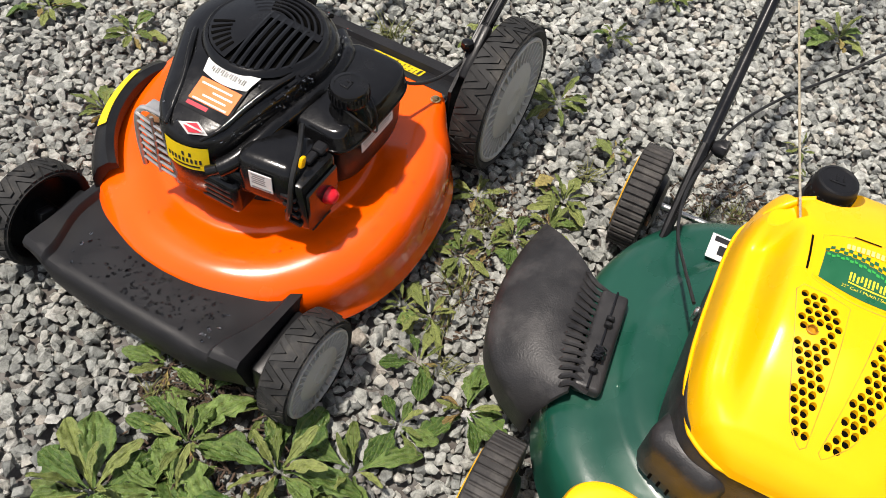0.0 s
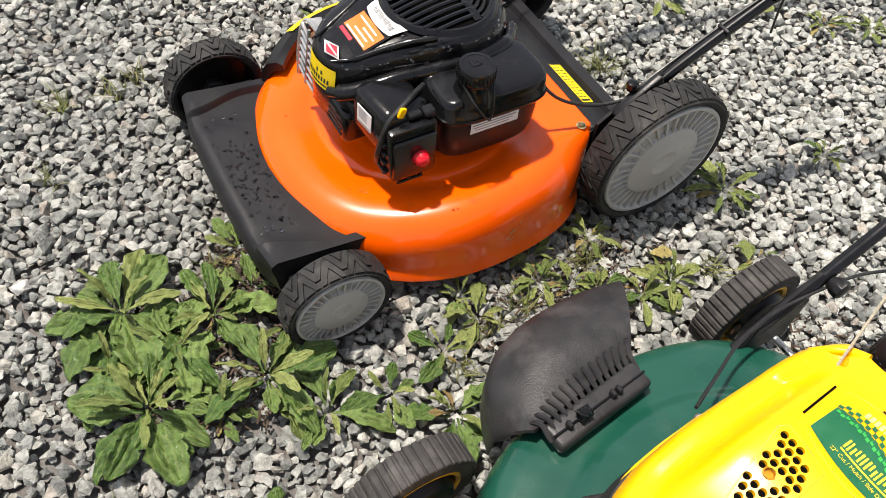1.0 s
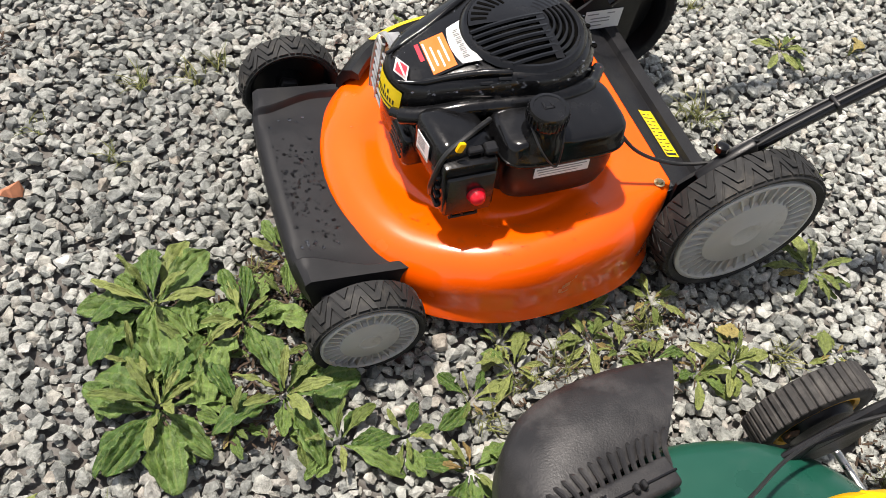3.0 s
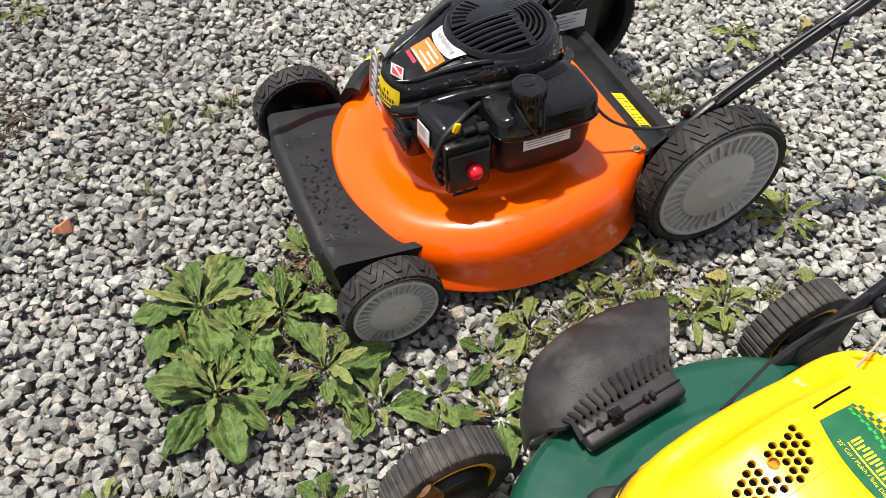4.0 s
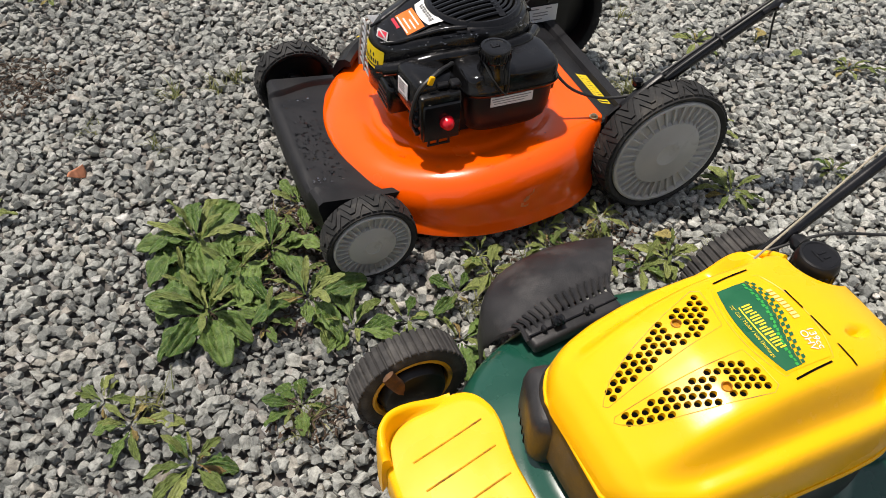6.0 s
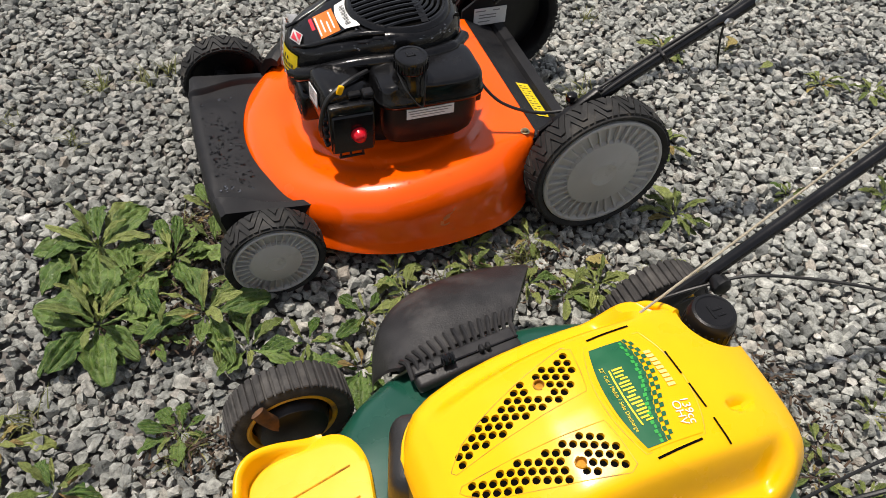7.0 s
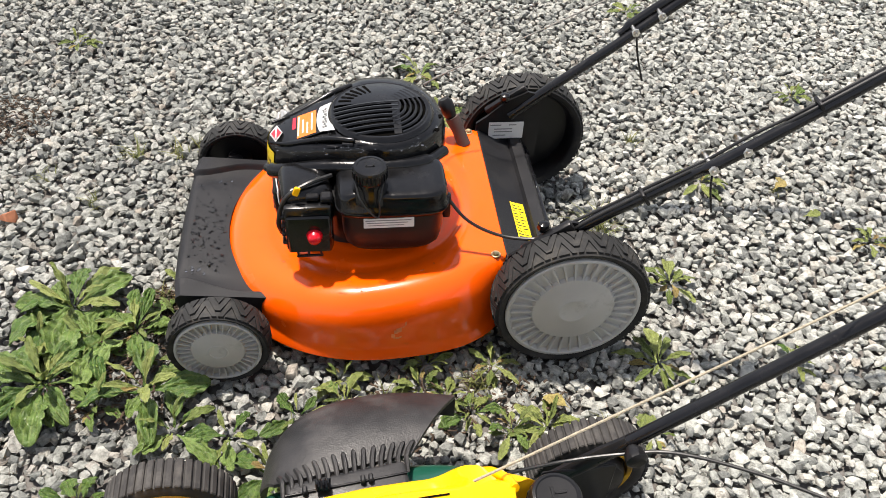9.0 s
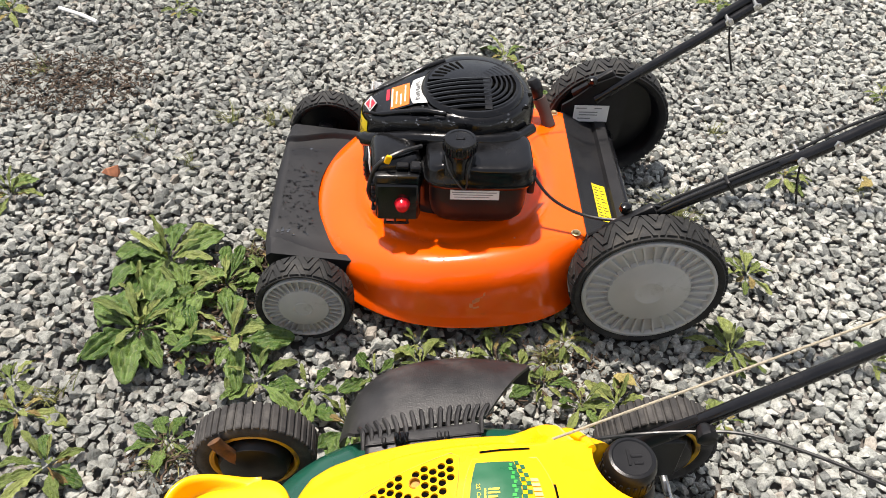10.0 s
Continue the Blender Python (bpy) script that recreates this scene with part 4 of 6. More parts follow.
part("control_cable", tube(spline([(0.398, -0.140, 0.335), (0.411, -0.154, 0.301), (0.446, -0.171, 0.263), (0.499, -0.189, 0.243), (0.556, -0.204, 0.244), (0.607, -0.212, 0.260), (0.66, -0.214, 0.300), (0.78, -0.222, 0.386), (0.87, -0.232, 0.452), (0.93, -0.244, 0.508), (0.99, -0.246, 0.552), (1.2, -0.246, 0.70)], 8), 0.0030, 8), CABLE, orange, "black control cable strapped along the handle")
part("control_cable", tube(spline([(0.60, -0.200, 0.262), (0.66, -0.200, 0.298), (0.74, -0.207, 0.354), (0.82, -0.220, 0.416), (0.88, -0.228, 0.470), (0.95, -0.236, 0.522), (1.05, -0.238, 0.595), (1.3, -0.238, 0.775)], 8), 0.0028, 8), CABLE, orange)
for x, y, z in ((0.735, -0.216, 0.342), (0.97, -0.240, 0.530)):
    part("cable_tie", rbox((x, y, z), (0.007, 0.026, 0.028), 0.003, 2, None, Matrix.Rotation(radians(-36), 4, "Y")), BLACK_PLASTIC, orange)
part("cable_clip", rbox((0.408, -0.150, 0.285), (0.014, 0.014, 0.05), 0.004, 2), BLACK_PLASTIC, orange)
part("starter_rope", tube(spline([(0.392, 0.138, 0.352), (0.44, 0.153, 0.369), (0.58, 0.193, 0.411), (0.72, 0.233, 0.455), (0.86, 0.272, 0.500)], 5), 0.0016, 6), surf("grey_rope", (0.22, 0.21, 0.19), 0.85, 0.3, 300, 0.8, 900), orange, "thin grey starter rope")
# oil filler with knob at the far rear corner
dip = part("oil_filler_tube", tube([(0.482, 0.150, 0.196), (0.470, 0.160, 0.225), (0.456, 0.170, 0.252)], [0.014, 0.013, 0.015], 14), BROWN_PLASTIC, orange, "brown oil filler tube with black knob")
part("knob", tube([(0.456, 0.170, 0.250), (0.447, 0.176, 0.268), (0.441, 0.180, 0.282), (0.438, 0.182, 0.289)], [0.010, 0.016, 0.016, 0.010], 12), BLACK_PLASTIC, dip)
# hinged discharge flap along the far side
rings = []
for i in range(17):
    a = radians(80 + 58 * i / 16)
    c, s = math.cos(a), math.sin(a)
    w = 1 - 0.25 * abs(i / 8 - 1) ** 3
    ring = []
    for r, z in ((0.238, 0.180), (0.240, 0.196), (0.252, 0.201), (0.270, 0.190), (0.282, 0.160), (0.284, 0.110), (0.277, 0.110), (0.270, 0.150), (0.254, 0.176)):
        ring.append(Vector((DCX + r * c, r * 1.04 * s, 0.13 + (z - 0.13) * w)))
    rings.append(ring)
flap = part("discharge_flap", loft(rings), BLACK_PLASTIC, orange, "black hinged discharge flap with a yellow label")
part("flap_label", sheet(lambda u, v: Vector((DCX + (0.2525 + 0.0165 * v) * math.cos(u), 1.04 * (0.2525 + 0.0165 * v) * math.sin(u), 0.2022 - 0.0105 * v)), radians(92), radians(122), 0, 1, 12, 2), YELLOW_LABEL, flap)

# raindrops on the black and orange surfaces
rng = random.Random(5)
drop_me = bmesh.new()
bmesh.ops.create_uvsphere(drop_me, u_segments=8, v_segments=5, radius=1)
drops = bmesh.new()
tmp = bpy.data.meshes.new("drop")
drop_me.to_mesh(tmp)
drop_me.free()


def drop(x, y, z, r, n=Vector((0, 0, 1))):
    k = len(drops.verts)
    drops.from_mesh(tmp)
    drops.verts.ensure_lookup_table()
    m = Matrix.Translation((x, y, z)) @ n.to_track_quat("Z", "Y").to_matrix().to_4x4() @ Matrix.Diagonal((r * rng.uniform(0.8, 1.5), r, r * 0.55, 1))
    for v in drops.verts[k:]:
        v.co = m @ v.co


for i in range(190):
    y = rng.gauss(-0.03, 0.09)
    if abs(y) < 0.14:
        x = rng.uniform(-0.068, -0.004 + 0.7 * y * y)
        drop(x, y, 0.1380 - 0.115 * (x + 0.066), rng.choice((0.0011, 0.0016, 0.0022, 0.003)))
for i in range(120):
    x, y = rng.uniform(0.11, 0.42), rng.uniform(-0.09, 0.1)
    if (x - 0.302) ** 2 + y * y > 0.0095 and (x - 0.298) ** 2 + y * y < 0.013 or x < 0.2 and abs(y) < 0.06:
        drop(x, y, cowl_z(x) + 0.001, rng.choice((0.001, 0.0014, 0.002)))
for i in range(60):
    a = radians(rng.uniform(150, 300))
    d = rng.uniform(0.032, 0.085)
    x = DCX + (0.28 - d) * math.cos(a)
    drop(x, (0.29 - d) * math.sin(a), crest_z(x) - 0.010 * ((d - 0.055) / 0.03) ** 2, rng.choice((0.001, 0.0015, 0.002)))
for i in range(70):
    t = rng.random()
    x = 0.12 + 0.27 * t
    drop(x, -0.060 - 0.046 * math.sin(math.pi * t * 0.8) + rng.gauss(0, 0.006), cowl_z(x) - 0.006, rng.choice((0.0008, 0.0012, 0.0018)), Vector((0, -0.5, 1)))
part("rain_water", drops, WATER, orange, "beads of rain water", kind="stuff", sharp=80)
bpy.data.meshes.remove(tmp)


# ---- green and yellow mower ----
GX, GY, GYAW = -0.02, -0.592, 2.5
green = thing("lawn_mower", pose(GX, GY, 0, 0, 0, GYAW), "dark green lawn mower with yellow hood and black chute, on gravel", "lawn mower", "mowers side by side")


def bar_wheel(parent, at, R, w, bars):
    """Worn tyre with straight cross bars, yellow rim, black hub; the inner side faces -y."""
    h = w / 2
    rr = R * 0.72
    rim = lathe([(0.004, -h - 0.018), (rr * 0.55, -h - 0.016), (rr * 0.74, -h - 0.011), (rr * 0.80, -h - 0.003), (rr * 0.82, -h + 0.012), (rr * 0.9, -h + 0.014), (rr * 0.9, h - 0.012), (rr * 0.5, h - 0.004), (0.01, h - 0.002)], 40)
    wheel = part("wheel", rim, BLACK_PLASTIC, parent, at=at)
    ring = lathe([(rr * 0.88, -h + 0.014), (rr * 0.90, -h + 0.002), (rr * 0.97, -h - 0.001), (rr * 1.02, -h + 0.002), (rr * 1.02, h + 0.001), (rr * 0.97, h + 0.006), (rr * 0.90, h + 0.006), (rr * 0.86, h - 0.004)], 44, caps=(False, False))
    part("rim", ring, YELLOW_RIM, wheel, "dirty yellow plastic rim")
    tyre = lathe([(rr - 0.001, -h + 0.003), (rr + 0.005, -h - 0.002), (rr + (R - rr) * 0.55, -h - 0.003), (R - 0.005, -h + 0.001), (R - 0.0035, -h + 0.006),
                  (R - 0.0035, h - 0.006), (R - 0.005, h - 0.001), (rr + (R - rr) * 0.55, h + 0.003), (rr + 0.005, h + 0.002), (rr - 0.001, h - 0.003)], 56, caps=(False, False))
    ty = part("tyre", tyre, OLD_RUBBER, wheel, "worn black rubber tyre with cross bars")
    bm = bmesh.new()
    for i in range(bars):
        a = 2 * math.pi * i / bars
        m = Matrix.Rotation(a, 4, "Y") @ Matrix.Translation((R - 0.003, 0, 0))
        rbox((0, 0, 0), (0.007, w + 0.001, 2 * math.pi * R / bars * 0.74), 0.0016, 1, bm, m)
    part("tread", bm, OLD_RUBBER, ty, sharp=25)
    return wheel


def green_deck():
    prof = [(0.02, 0.05), (0.004, 0.050), (-0.003, 0.052), (-0.002, 0.060), (0.0, 0.10), (0.003, 0.125), (0.010, 0.142), (0.022, 0.154), (0.040, 0.161), (0.065, 0.164),
            (0.085, 0.166), (0.095, 0.170), (0.104, 0.178), (0.115, 0.183), (0.14, 0.185), (0.20, 0.187), (0.27, 0.188)]
    return loft([oval(0.33 - d, 0.300 - d, 2.4 if d < 0.07 else 2.1, 96, 0.30, 0.0, z) for d, z in prof])


gdeck = part("deck", green_deck(), GREEN, green, "dark green painted steel deck", sharp=50)
bar_wheel(green, pose(-0.008, 0.293, 0.094), 0.094, 0.046, 44)
bar_wheel(green, pose(-0.008, -0.303, 0.094, 0, 0, 180), 0.094, 0.046, 44)
bar_wheel(green, pose(0.622, 0.286, 0.094), 0.094, 0.046, 44)
bar_wheel(green, pose(0.626, -0.303, 0.094, 0, 0, 180), 0.094, 0.046, 44)
for s in (-1, 1):
    part("height_lever", tube(spline([(0.0, s * 0.262, 0.094), (-0.026, s * 0.259, 0.118), (-0.046, s * 0.258, 0.150), (-0.056, s * 0.258, 0.172)], 5), 0.011, 8, flat=0.4), RUSTY, green, "rusty flat wheel lever")
    part("rear_lever", tube(spline([(0.615, s * 0.252, 0.094), (0.585, s * 0.255, 0.105), (0.555, s * 0.256, 0.112)], 5), 0.008, 8, flat=0.4), RUSTY, green)
part("front_axle", tube([(-0.008, -0.21, 0.094), (-0.008, 0.19, 0.094)], 0.007, 10), BLACK_PLASTIC, green)
part("rear_axle", tube([(0.622, -0.29, 0.094), (0.622, 0.275, 0.094)], 0.006, 10), STEEL, green)

# hood
HC = -0.0165
H_X = [0.079, 0.084, 0.092, 0.105, 0.128, 0.17, 0.22, 0.27, 0.32, 0.37, 0.42, 0.450, 0.475, 0.492, 0.503, 0.510, 0.514]
H_T = [0.318, 0.333, 0.345, 0.357, 0.374, 0.402, 0.425, 0.438, 0.442, 0.439, 0.430, 0.422, 0.412, 0.400, 0.385, 0.362, 0.330]
H_W = [0.060, 0.078, 0.096, 0.114, 0.129, 0.141, 0.147, 0.150, 0.151, 0.152, 0.150, 0.144, 0.130, 0.114, 0.096, 0.078, 0.058]
H_B = 0.315
GCAP = (0.469, 0.053)
# cross sections of the hood, from its middle (0) to its rim (1): full round, and scooped under a shoulder ridge
K_S = [0.0, 0.30, 0.52, 0.60, 0.66, 0.72, 0.78, 0.84, 0.90, 0.95, 0.985, 1.0]
K_FULL = [1.0, 0.995, 0.975, 0.957, 0.94, 0.915, 0.875, 0.81, 0.69, 0.50, 0.25, 0.0]
K_SCOOP = [1.0, 0.992, 0.970, 0.945, 0.82, 0.62, 0.505, 0.50, 0.49, 0.41, 0.22, 0.0]


def smoothed(values, rounds=6):
    v = np.interp(H_F, H_X, values)
    for _ in range(rounds):
        v[1:-1] = (v[:-2] + 2 * v[1:-1] + v[2:]) / 4
    return v


H_F = np.concatenate([np.linspace(0.079, 0.108, 12), np.linspace(0.113, 0.485, 64), np.linspace(0.489, 0.514, 14)])
F_T, F_W = smoothed(H_T, 3), smoothed(H_W, 3)
K_F = np.linspace(0, 1, 201)


def soft_curve(values, rounds=40):
    v = np.interp(K_F, K_S, values)
    for _ in range(rounds):
        v[1:-1] = (v[:-2] + 2 * v[1:-1] + v[2:]) / 4
    return v


C_FULL, C_SCOOP = soft_curve(K_FULL, 12), soft_curve(K_SCOOP, 14)


def hood_z(x, y):
    """Top of the hood: a crowned shell, scooped along both shoulders up to the full block at its rear."""
    t, w = float(np.interp(x, H_F, F_T)), float(np.interp(x, H_F, F_W))
    k = min(1.0, abs((y - HC) / w))
    end = 0.462 if y < HC else 0.385
    s = ease(x, 0.088, 0.17) * (1 - ease(x, end - 0.050 + 0.030 * ease(k, 1.0, 0.6), end))
    h = float(np.interp(k, K_F, C_FULL)) * (1 - s) + float(np.interp(k, K_F, C_SCOOP)) * s
    z = H_B + (t - H_B) * h
    if y > HC:                            # the rear block steps down behind the rope notch
        z -= 0.014 * ease(x, 0.395, 0.412) * ease(k, 0.62, 0.74)
    z -= 0.011 * (1 - ease(math.hypot((x - 0.424) / 2.0, y - HC + 0.046), 0.005, 0.009))
    return z


def hood():
    rings = []
    for x, w in zip(H_F, F_W):
        ring = []
        for i in range(81):
            c = 1 - 2 * i / 80
            y = HC + w * math.copysign(1 - (1 - abs(c)) ** 1.35, c)
            ring.append(Vector((x, y, hood_z(x, y))))
        ring += [Vector((x, HC - w, H_B - 0.016)), Vector((x, HC + w, H_B - 0.016))]
        rings.append(ring)
    return loft(rings)


def vent_fields():
    """Centres of the holes in the two tear-shaped fields, by side."""
    out = []
    for side in (1, -1):
        step = 0.0103
        for i in range(18):
            for j in range(9):
                x = 0.127 + i * step * 0.90
                k = clamp01((x - 0.122) / 0.146)
                y = 0.013 + (j + 0.5 * (i % 2)) * step
                lo, hi = 0.012 + 0.014 * k, 0.021 + 0.053 * k ** 0.62
                if lo <= y <= hi and x < 0.262 + 0.22 * (y - 0.03) and (x - 0.228) ** 2 + (y - 0.049) ** 2 > 0.0103 ** 2:
                    out.append((x, HC + side * y, side))
    return out


def cut(bm, cutter, name):
    """bm with the closed shapes of cutter taken out of it."""
    body, tool = new(name, finish(bm, name, YELLOW, 60)), new("tool", finish(cutter, "tool", YELLOW, 30))
    mod = body.modifiers.new("cut", "BOOLEAN")
    mod.operation, mod.solver, mod.object = "DIFFERENCE", "EXACT", tool
    me = bpy.data.meshes.new_from_object(body.evaluated_get(bpy.context.evaluated_depsgraph_get()))
    for ob in (body, tool):
        bpy.data.objects.remove(ob)
    me.polygons.foreach_set("use_smooth", [True] * len(me.polygons))
    me.set_sharp_from_angle(angle=radians(42))
    return me


HOLES = vent_fields()
tool = bmesh.new()
for x, y, side in HOLES:
    turned([(0.0043, -0.009), (0.0043, 0.012)], x, y, hood_z(x, y), 12, tool)
for side in (1, -1):      # wells of the two screws
    turned([(0.0058, -0.010), (0.0058, 0.012)], 0.228, HC + side * 0.049, hood_z(0.228, HC + side * 0.049), 16, tool)
turned([(0.045, 0.335), (0.046, 0.40), (0.048, 0.47)], GCAP[0] + 0.004, GCAP[1] + 0.004, 0, 40, tool)      # well of the fuel cap
rbox((0.386, 0.112, 0.425), (0.034, 0.070, 0.040), 0.006, 2, tool, Matrix.Rotation(radians(28), 4, "Z"))      # notch for the starter rope
hd = part("hood", cut(hood(), tool, "hood"), None, green, "glossy yellow plastic engine hood")


def on_hood(u, v):
    return Vector((u, v, hood_z(u, v)))


# rolled lower rim of the hood
rim_line = [Vector((x, HC + sgn * (w + 0.0005), H_B - 0.014)) for sgn, xs, ws in ((1, H_F[::-3], F_W[::-3]), (-1, H_F[::3], F_W[::3])) for x, w in zip(xs, ws)]
part("hood_rim", tube(rim_line, 0.0036, 8), YELLOW, hd)

# two tear-shaped fields of round holes; black discs paint the shade over the screen under them
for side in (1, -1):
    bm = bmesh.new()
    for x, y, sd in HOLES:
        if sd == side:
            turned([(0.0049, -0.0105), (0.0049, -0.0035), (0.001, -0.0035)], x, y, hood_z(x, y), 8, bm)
    part("shaded_vent_screen", bm, PIT_BLACK, hd, "screen under the vent holes, the shade inside them painted black", kind="stuff")
    yy = HC + side * 0.049
    bmr = bmesh.new()
    z0 = hood_z(0.228, yy)
    turned([(0.0072, -0.006), (0.0072, 0.0004), (0.0066, 0.0007), (0.0056, 0.0002), (0.0053, -0.0048), (0.001, -0.0048)], 0.228, yy, z0, 18, bmr)
    part("screw_boss", bmr, BOSS, hd)
    # thin moulded groove round the field
    pts = []
    for k in [q / 10 for q in range(11)]:
        pts.append((0.118 + 0.150 * k, 0.018 + 0.062 * k ** 0.62))
    pts += [(0.277, 0.074), (0.274, 0.046), (0.270, 0.024)]
    for k in [q / 8 for q in range(8, -1, -1)]:
        pts.append((0.118 + 0.150 * k, 0.007 + 0.012 * k))
    pts.append((0.114, 0.012))
    loop = [on_hood(x, HC + side * y) + Vector((0, 0, 0.0001)) for x, y in pts] + [on_hood(pts[0][0], HC + side * pts[0][1])]
    part("groove", tube(loop, 0.0006, 5), YELLOW_RIM, hd)

# badge panel on the hood
PX = 0.327


def lens_pt(u, v):
    """u 0..1 front to rear, v -1..1 across: a barrel-shaped panel."""
    bulge = 1 - v * v
    return on_hood(PX - 0.034 - 0.013 * bulge + u * (0.066 + 0.028 * bulge), HC + 0.067 * v)


def wavy(v):
    return 0.52 + 0.10 * math.sin(2.2 * v + 0.5) + 0.05 * v


pan = part("badge_panel", sheet(lens_pt, 0, 1, -1, 1, 10, 18, 0.0008), YELLOW, hd, "green and yellow oval badge with lettering")
part("badge_groove", tube([lens_pt(*q) for q in [(-0.05, -1.03 + 0.103 * k) for k in range(21)] + [(1.05, 1.03 - 0.103 * k) for k in range(21)] + [(-0.05, -1.03)]], 0.0006, 5), YELLOW_RIM, hd)
part("green_field", sheet(lambda u, v: lens_pt(0.03 + u * (wavy(v) - 0.03), v), 0, 1, -0.96, 0.94, 8, 18, 0.0014), DECAL_GREEN, pan)
bm = bmesh.new()
for i in range(25):
    for j in range(3):
        if (i + j) % 2:
            v = -0.95 + i * 0.076
            sheet(lambda u, vv: lens_pt(wavy(vv) - 0.05 + 0.06 * (j + u), vv), 0, 1, v, v + 0.074, 1, 1, 0.002, bm)
part("checkered_band", bm, DECAL_GREEN, pan, kind="stuff")
bm = bmesh.new()
for i in range(24):
    v = -0.95 + i * 0.078
    sheet(lambda u, vv: lens_pt(wavy(vv) - 0.11 + 0.05 * u + 0.025 * (i % 2), vv), 0, 1, v, v + 0.06, 1, 1, 0.0019, bm)
part("green_print", bm, BRIGHT_GREEN, pan, kind="stuff")
bm = bmesh.new()
for i in range(8):                       # maker's name as plain strokes
    v = 0.46 - i * 0.132
    sheet(lens_pt, 0.24, 0.38 - 0.03 * (i % 3 == 1), v - 0.036, v, 2, 1, 0.002, bm)
    sheet(lens_pt, 0.24 + 0.04 * (i % 2), 0.38, v - 0.096, v - 0.064, 2, 1, 0.002, bm)
sheet(lens_pt, 0.195, 0.218, -0.60, 0.46, 1, 8, 0.002, bm)
part("name_mark", bm, DECAL_YELLOW, pan, kind="stuff")
bm = bmesh.new()
for i in range(9):
    v = 0.62 - i * 0.085
    sheet(lens_pt, 0.78, 0.88, v - 0.06, v, 2, 1, 0.002, bm)
part("series_mark", bm, PALE_YELLOW, pan, kind="stuff")


def letters(text, size, u, v, turn, mat, parent, name="lettering"):
    """Raised text that follows the hood; it reads towards -y."""
    cu = bpy.data.curves.new(name, "FONT")
    cu.body, cu.size, cu.align_x, cu.align_y = text, size, "CENTER", "CENTER"
    ob = new(name, cu)
    me = bpy.data.meshes.new_from_object(ob.evaluated_get(bpy.context.evaluated_depsgraph_get()))
    bpy.data.objects.remove(ob)
    bpy.data.curves.remove(cu)
    for q in me.vertices:
        p = Matrix.Rotation(radians(turn), 2) @ q.co.xy
        x, y = u + p.x, v + p.y
        q.co = (x, y, hood_z(x, y) + 0.0022)
    me.materials.append(mat)
    return part(name, me, mat, parent)


letters("139cc", 0.0135, PX + 0.031, HC - 0.040, -97, WHITE_LABEL, pan)
letters("OHV", 0.0135, PX + 0.020, HC - 0.040, -97, WHITE_LABEL, pan)
letters('22" Cut / Mulch / Side Discharge', 0.0062, PX - 0.0335, HC - 0.004, -90, DECAL_YELLOW, pan)
for v0, v1 in ((1.08, 1.11), (-1.12, -1.09)):      # slots at both ends of the badge: black sheets paint the shade inside
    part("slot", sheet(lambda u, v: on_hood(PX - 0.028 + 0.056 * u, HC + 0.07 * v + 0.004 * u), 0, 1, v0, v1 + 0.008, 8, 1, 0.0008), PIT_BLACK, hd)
for k in range(3):                                  # broken slot behind the badge, its shade laid on as black sheets
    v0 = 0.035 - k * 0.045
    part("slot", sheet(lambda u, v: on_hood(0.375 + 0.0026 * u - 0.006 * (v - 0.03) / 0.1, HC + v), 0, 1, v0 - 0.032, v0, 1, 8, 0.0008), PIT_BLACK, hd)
# lip that bridges the notch of the starter rope
pts = [on_hood(0.404, 0.117) + Vector((0, 0, -0.006)), on_hood(0.412, 0.104) + Vector((0, 0, 0.004)), on_hood(0.424, 0.088) + Vector((0, 0, 0.004)), on_hood(0.428, 0.070) + Vector((0, 0, -0.001))]
part("rope_lip", tube(spline(pts, 6), 0.0055, 10), YELLOW, hd)

# fuel cap on its sloping neck
bm = turned([(0.041, 0.300), (0.0405, 0.345), (0.0385, 0.362), (0.0355, 0.378), (0.031, 0.390), (0.026, 0.394), (0.001, 0.394)], *GCAP, 0, 36)
part("filler_neck", bm, BLACK_PLASTIC, green)
bm = turned([(0.027, 0.386), (0.0302, 0.392), (0.0308, 0.398), (0.0298, 0.418), (0.0284, 0.4260), (0.0262, 0.4300), (0.0230, 0.4310), (0.0215, 0.4295), (0.001, 0.4295)], *GCAP, 0, 48)
gcap = part("fuel_cap", bm, BLACK_PLASTIC, green, "chunky black plastic fuel cap")
bm = bmesh.new()
for i in range(24):
    a = 2 * math.pi * i / 24
    rbox((GCAP[0] + 0.0300 * math.cos(a), GCAP[1] + 0.0300 * math.sin(a), 0.407), (0.0022, 0.004, 0.018), 0.0008, 1, bm, Matrix.Rotation(a, 4, "Z"))
part("cap_ribs", bm, BLACK_PLASTIC, gcap)
bm = rbox((GCAP[0] - 0.004, GCAP[1], 0.4300), (0.003, 0.020, 0.0014), 0.0004, 1)
rbox((GCAP[0] + 0.005, GCAP[1] + 0.002, 0.4300), (0.013, 0.003, 0.0014), 0.0004, 1, bm)
rbox((GCAP[0] + 0.006, GCAP[1] - 0.007, 0.4300), (0.010, 0.003, 0.0014), 0.0004, 1, bm)
part("cap_emblem", bm, BLACK_PLASTIC, gcap)

# black engine shroud under the hood
bm = loft([oval(0.190, 0.138, 4.0, 80, 0.286, HC, z) for z in (0.17, 0.19)] + [oval(0.206, 0.150, 4.6, 80, 0.288, HC, z) for z in (0.205, 0.285)] + [oval(0.200, 0.144, 4.6, 80, 0.290, HC, 0.308)])
shr = part("engine_shroud", bm, FADED_PLASTIC, green, "scuffed black engine shroud")
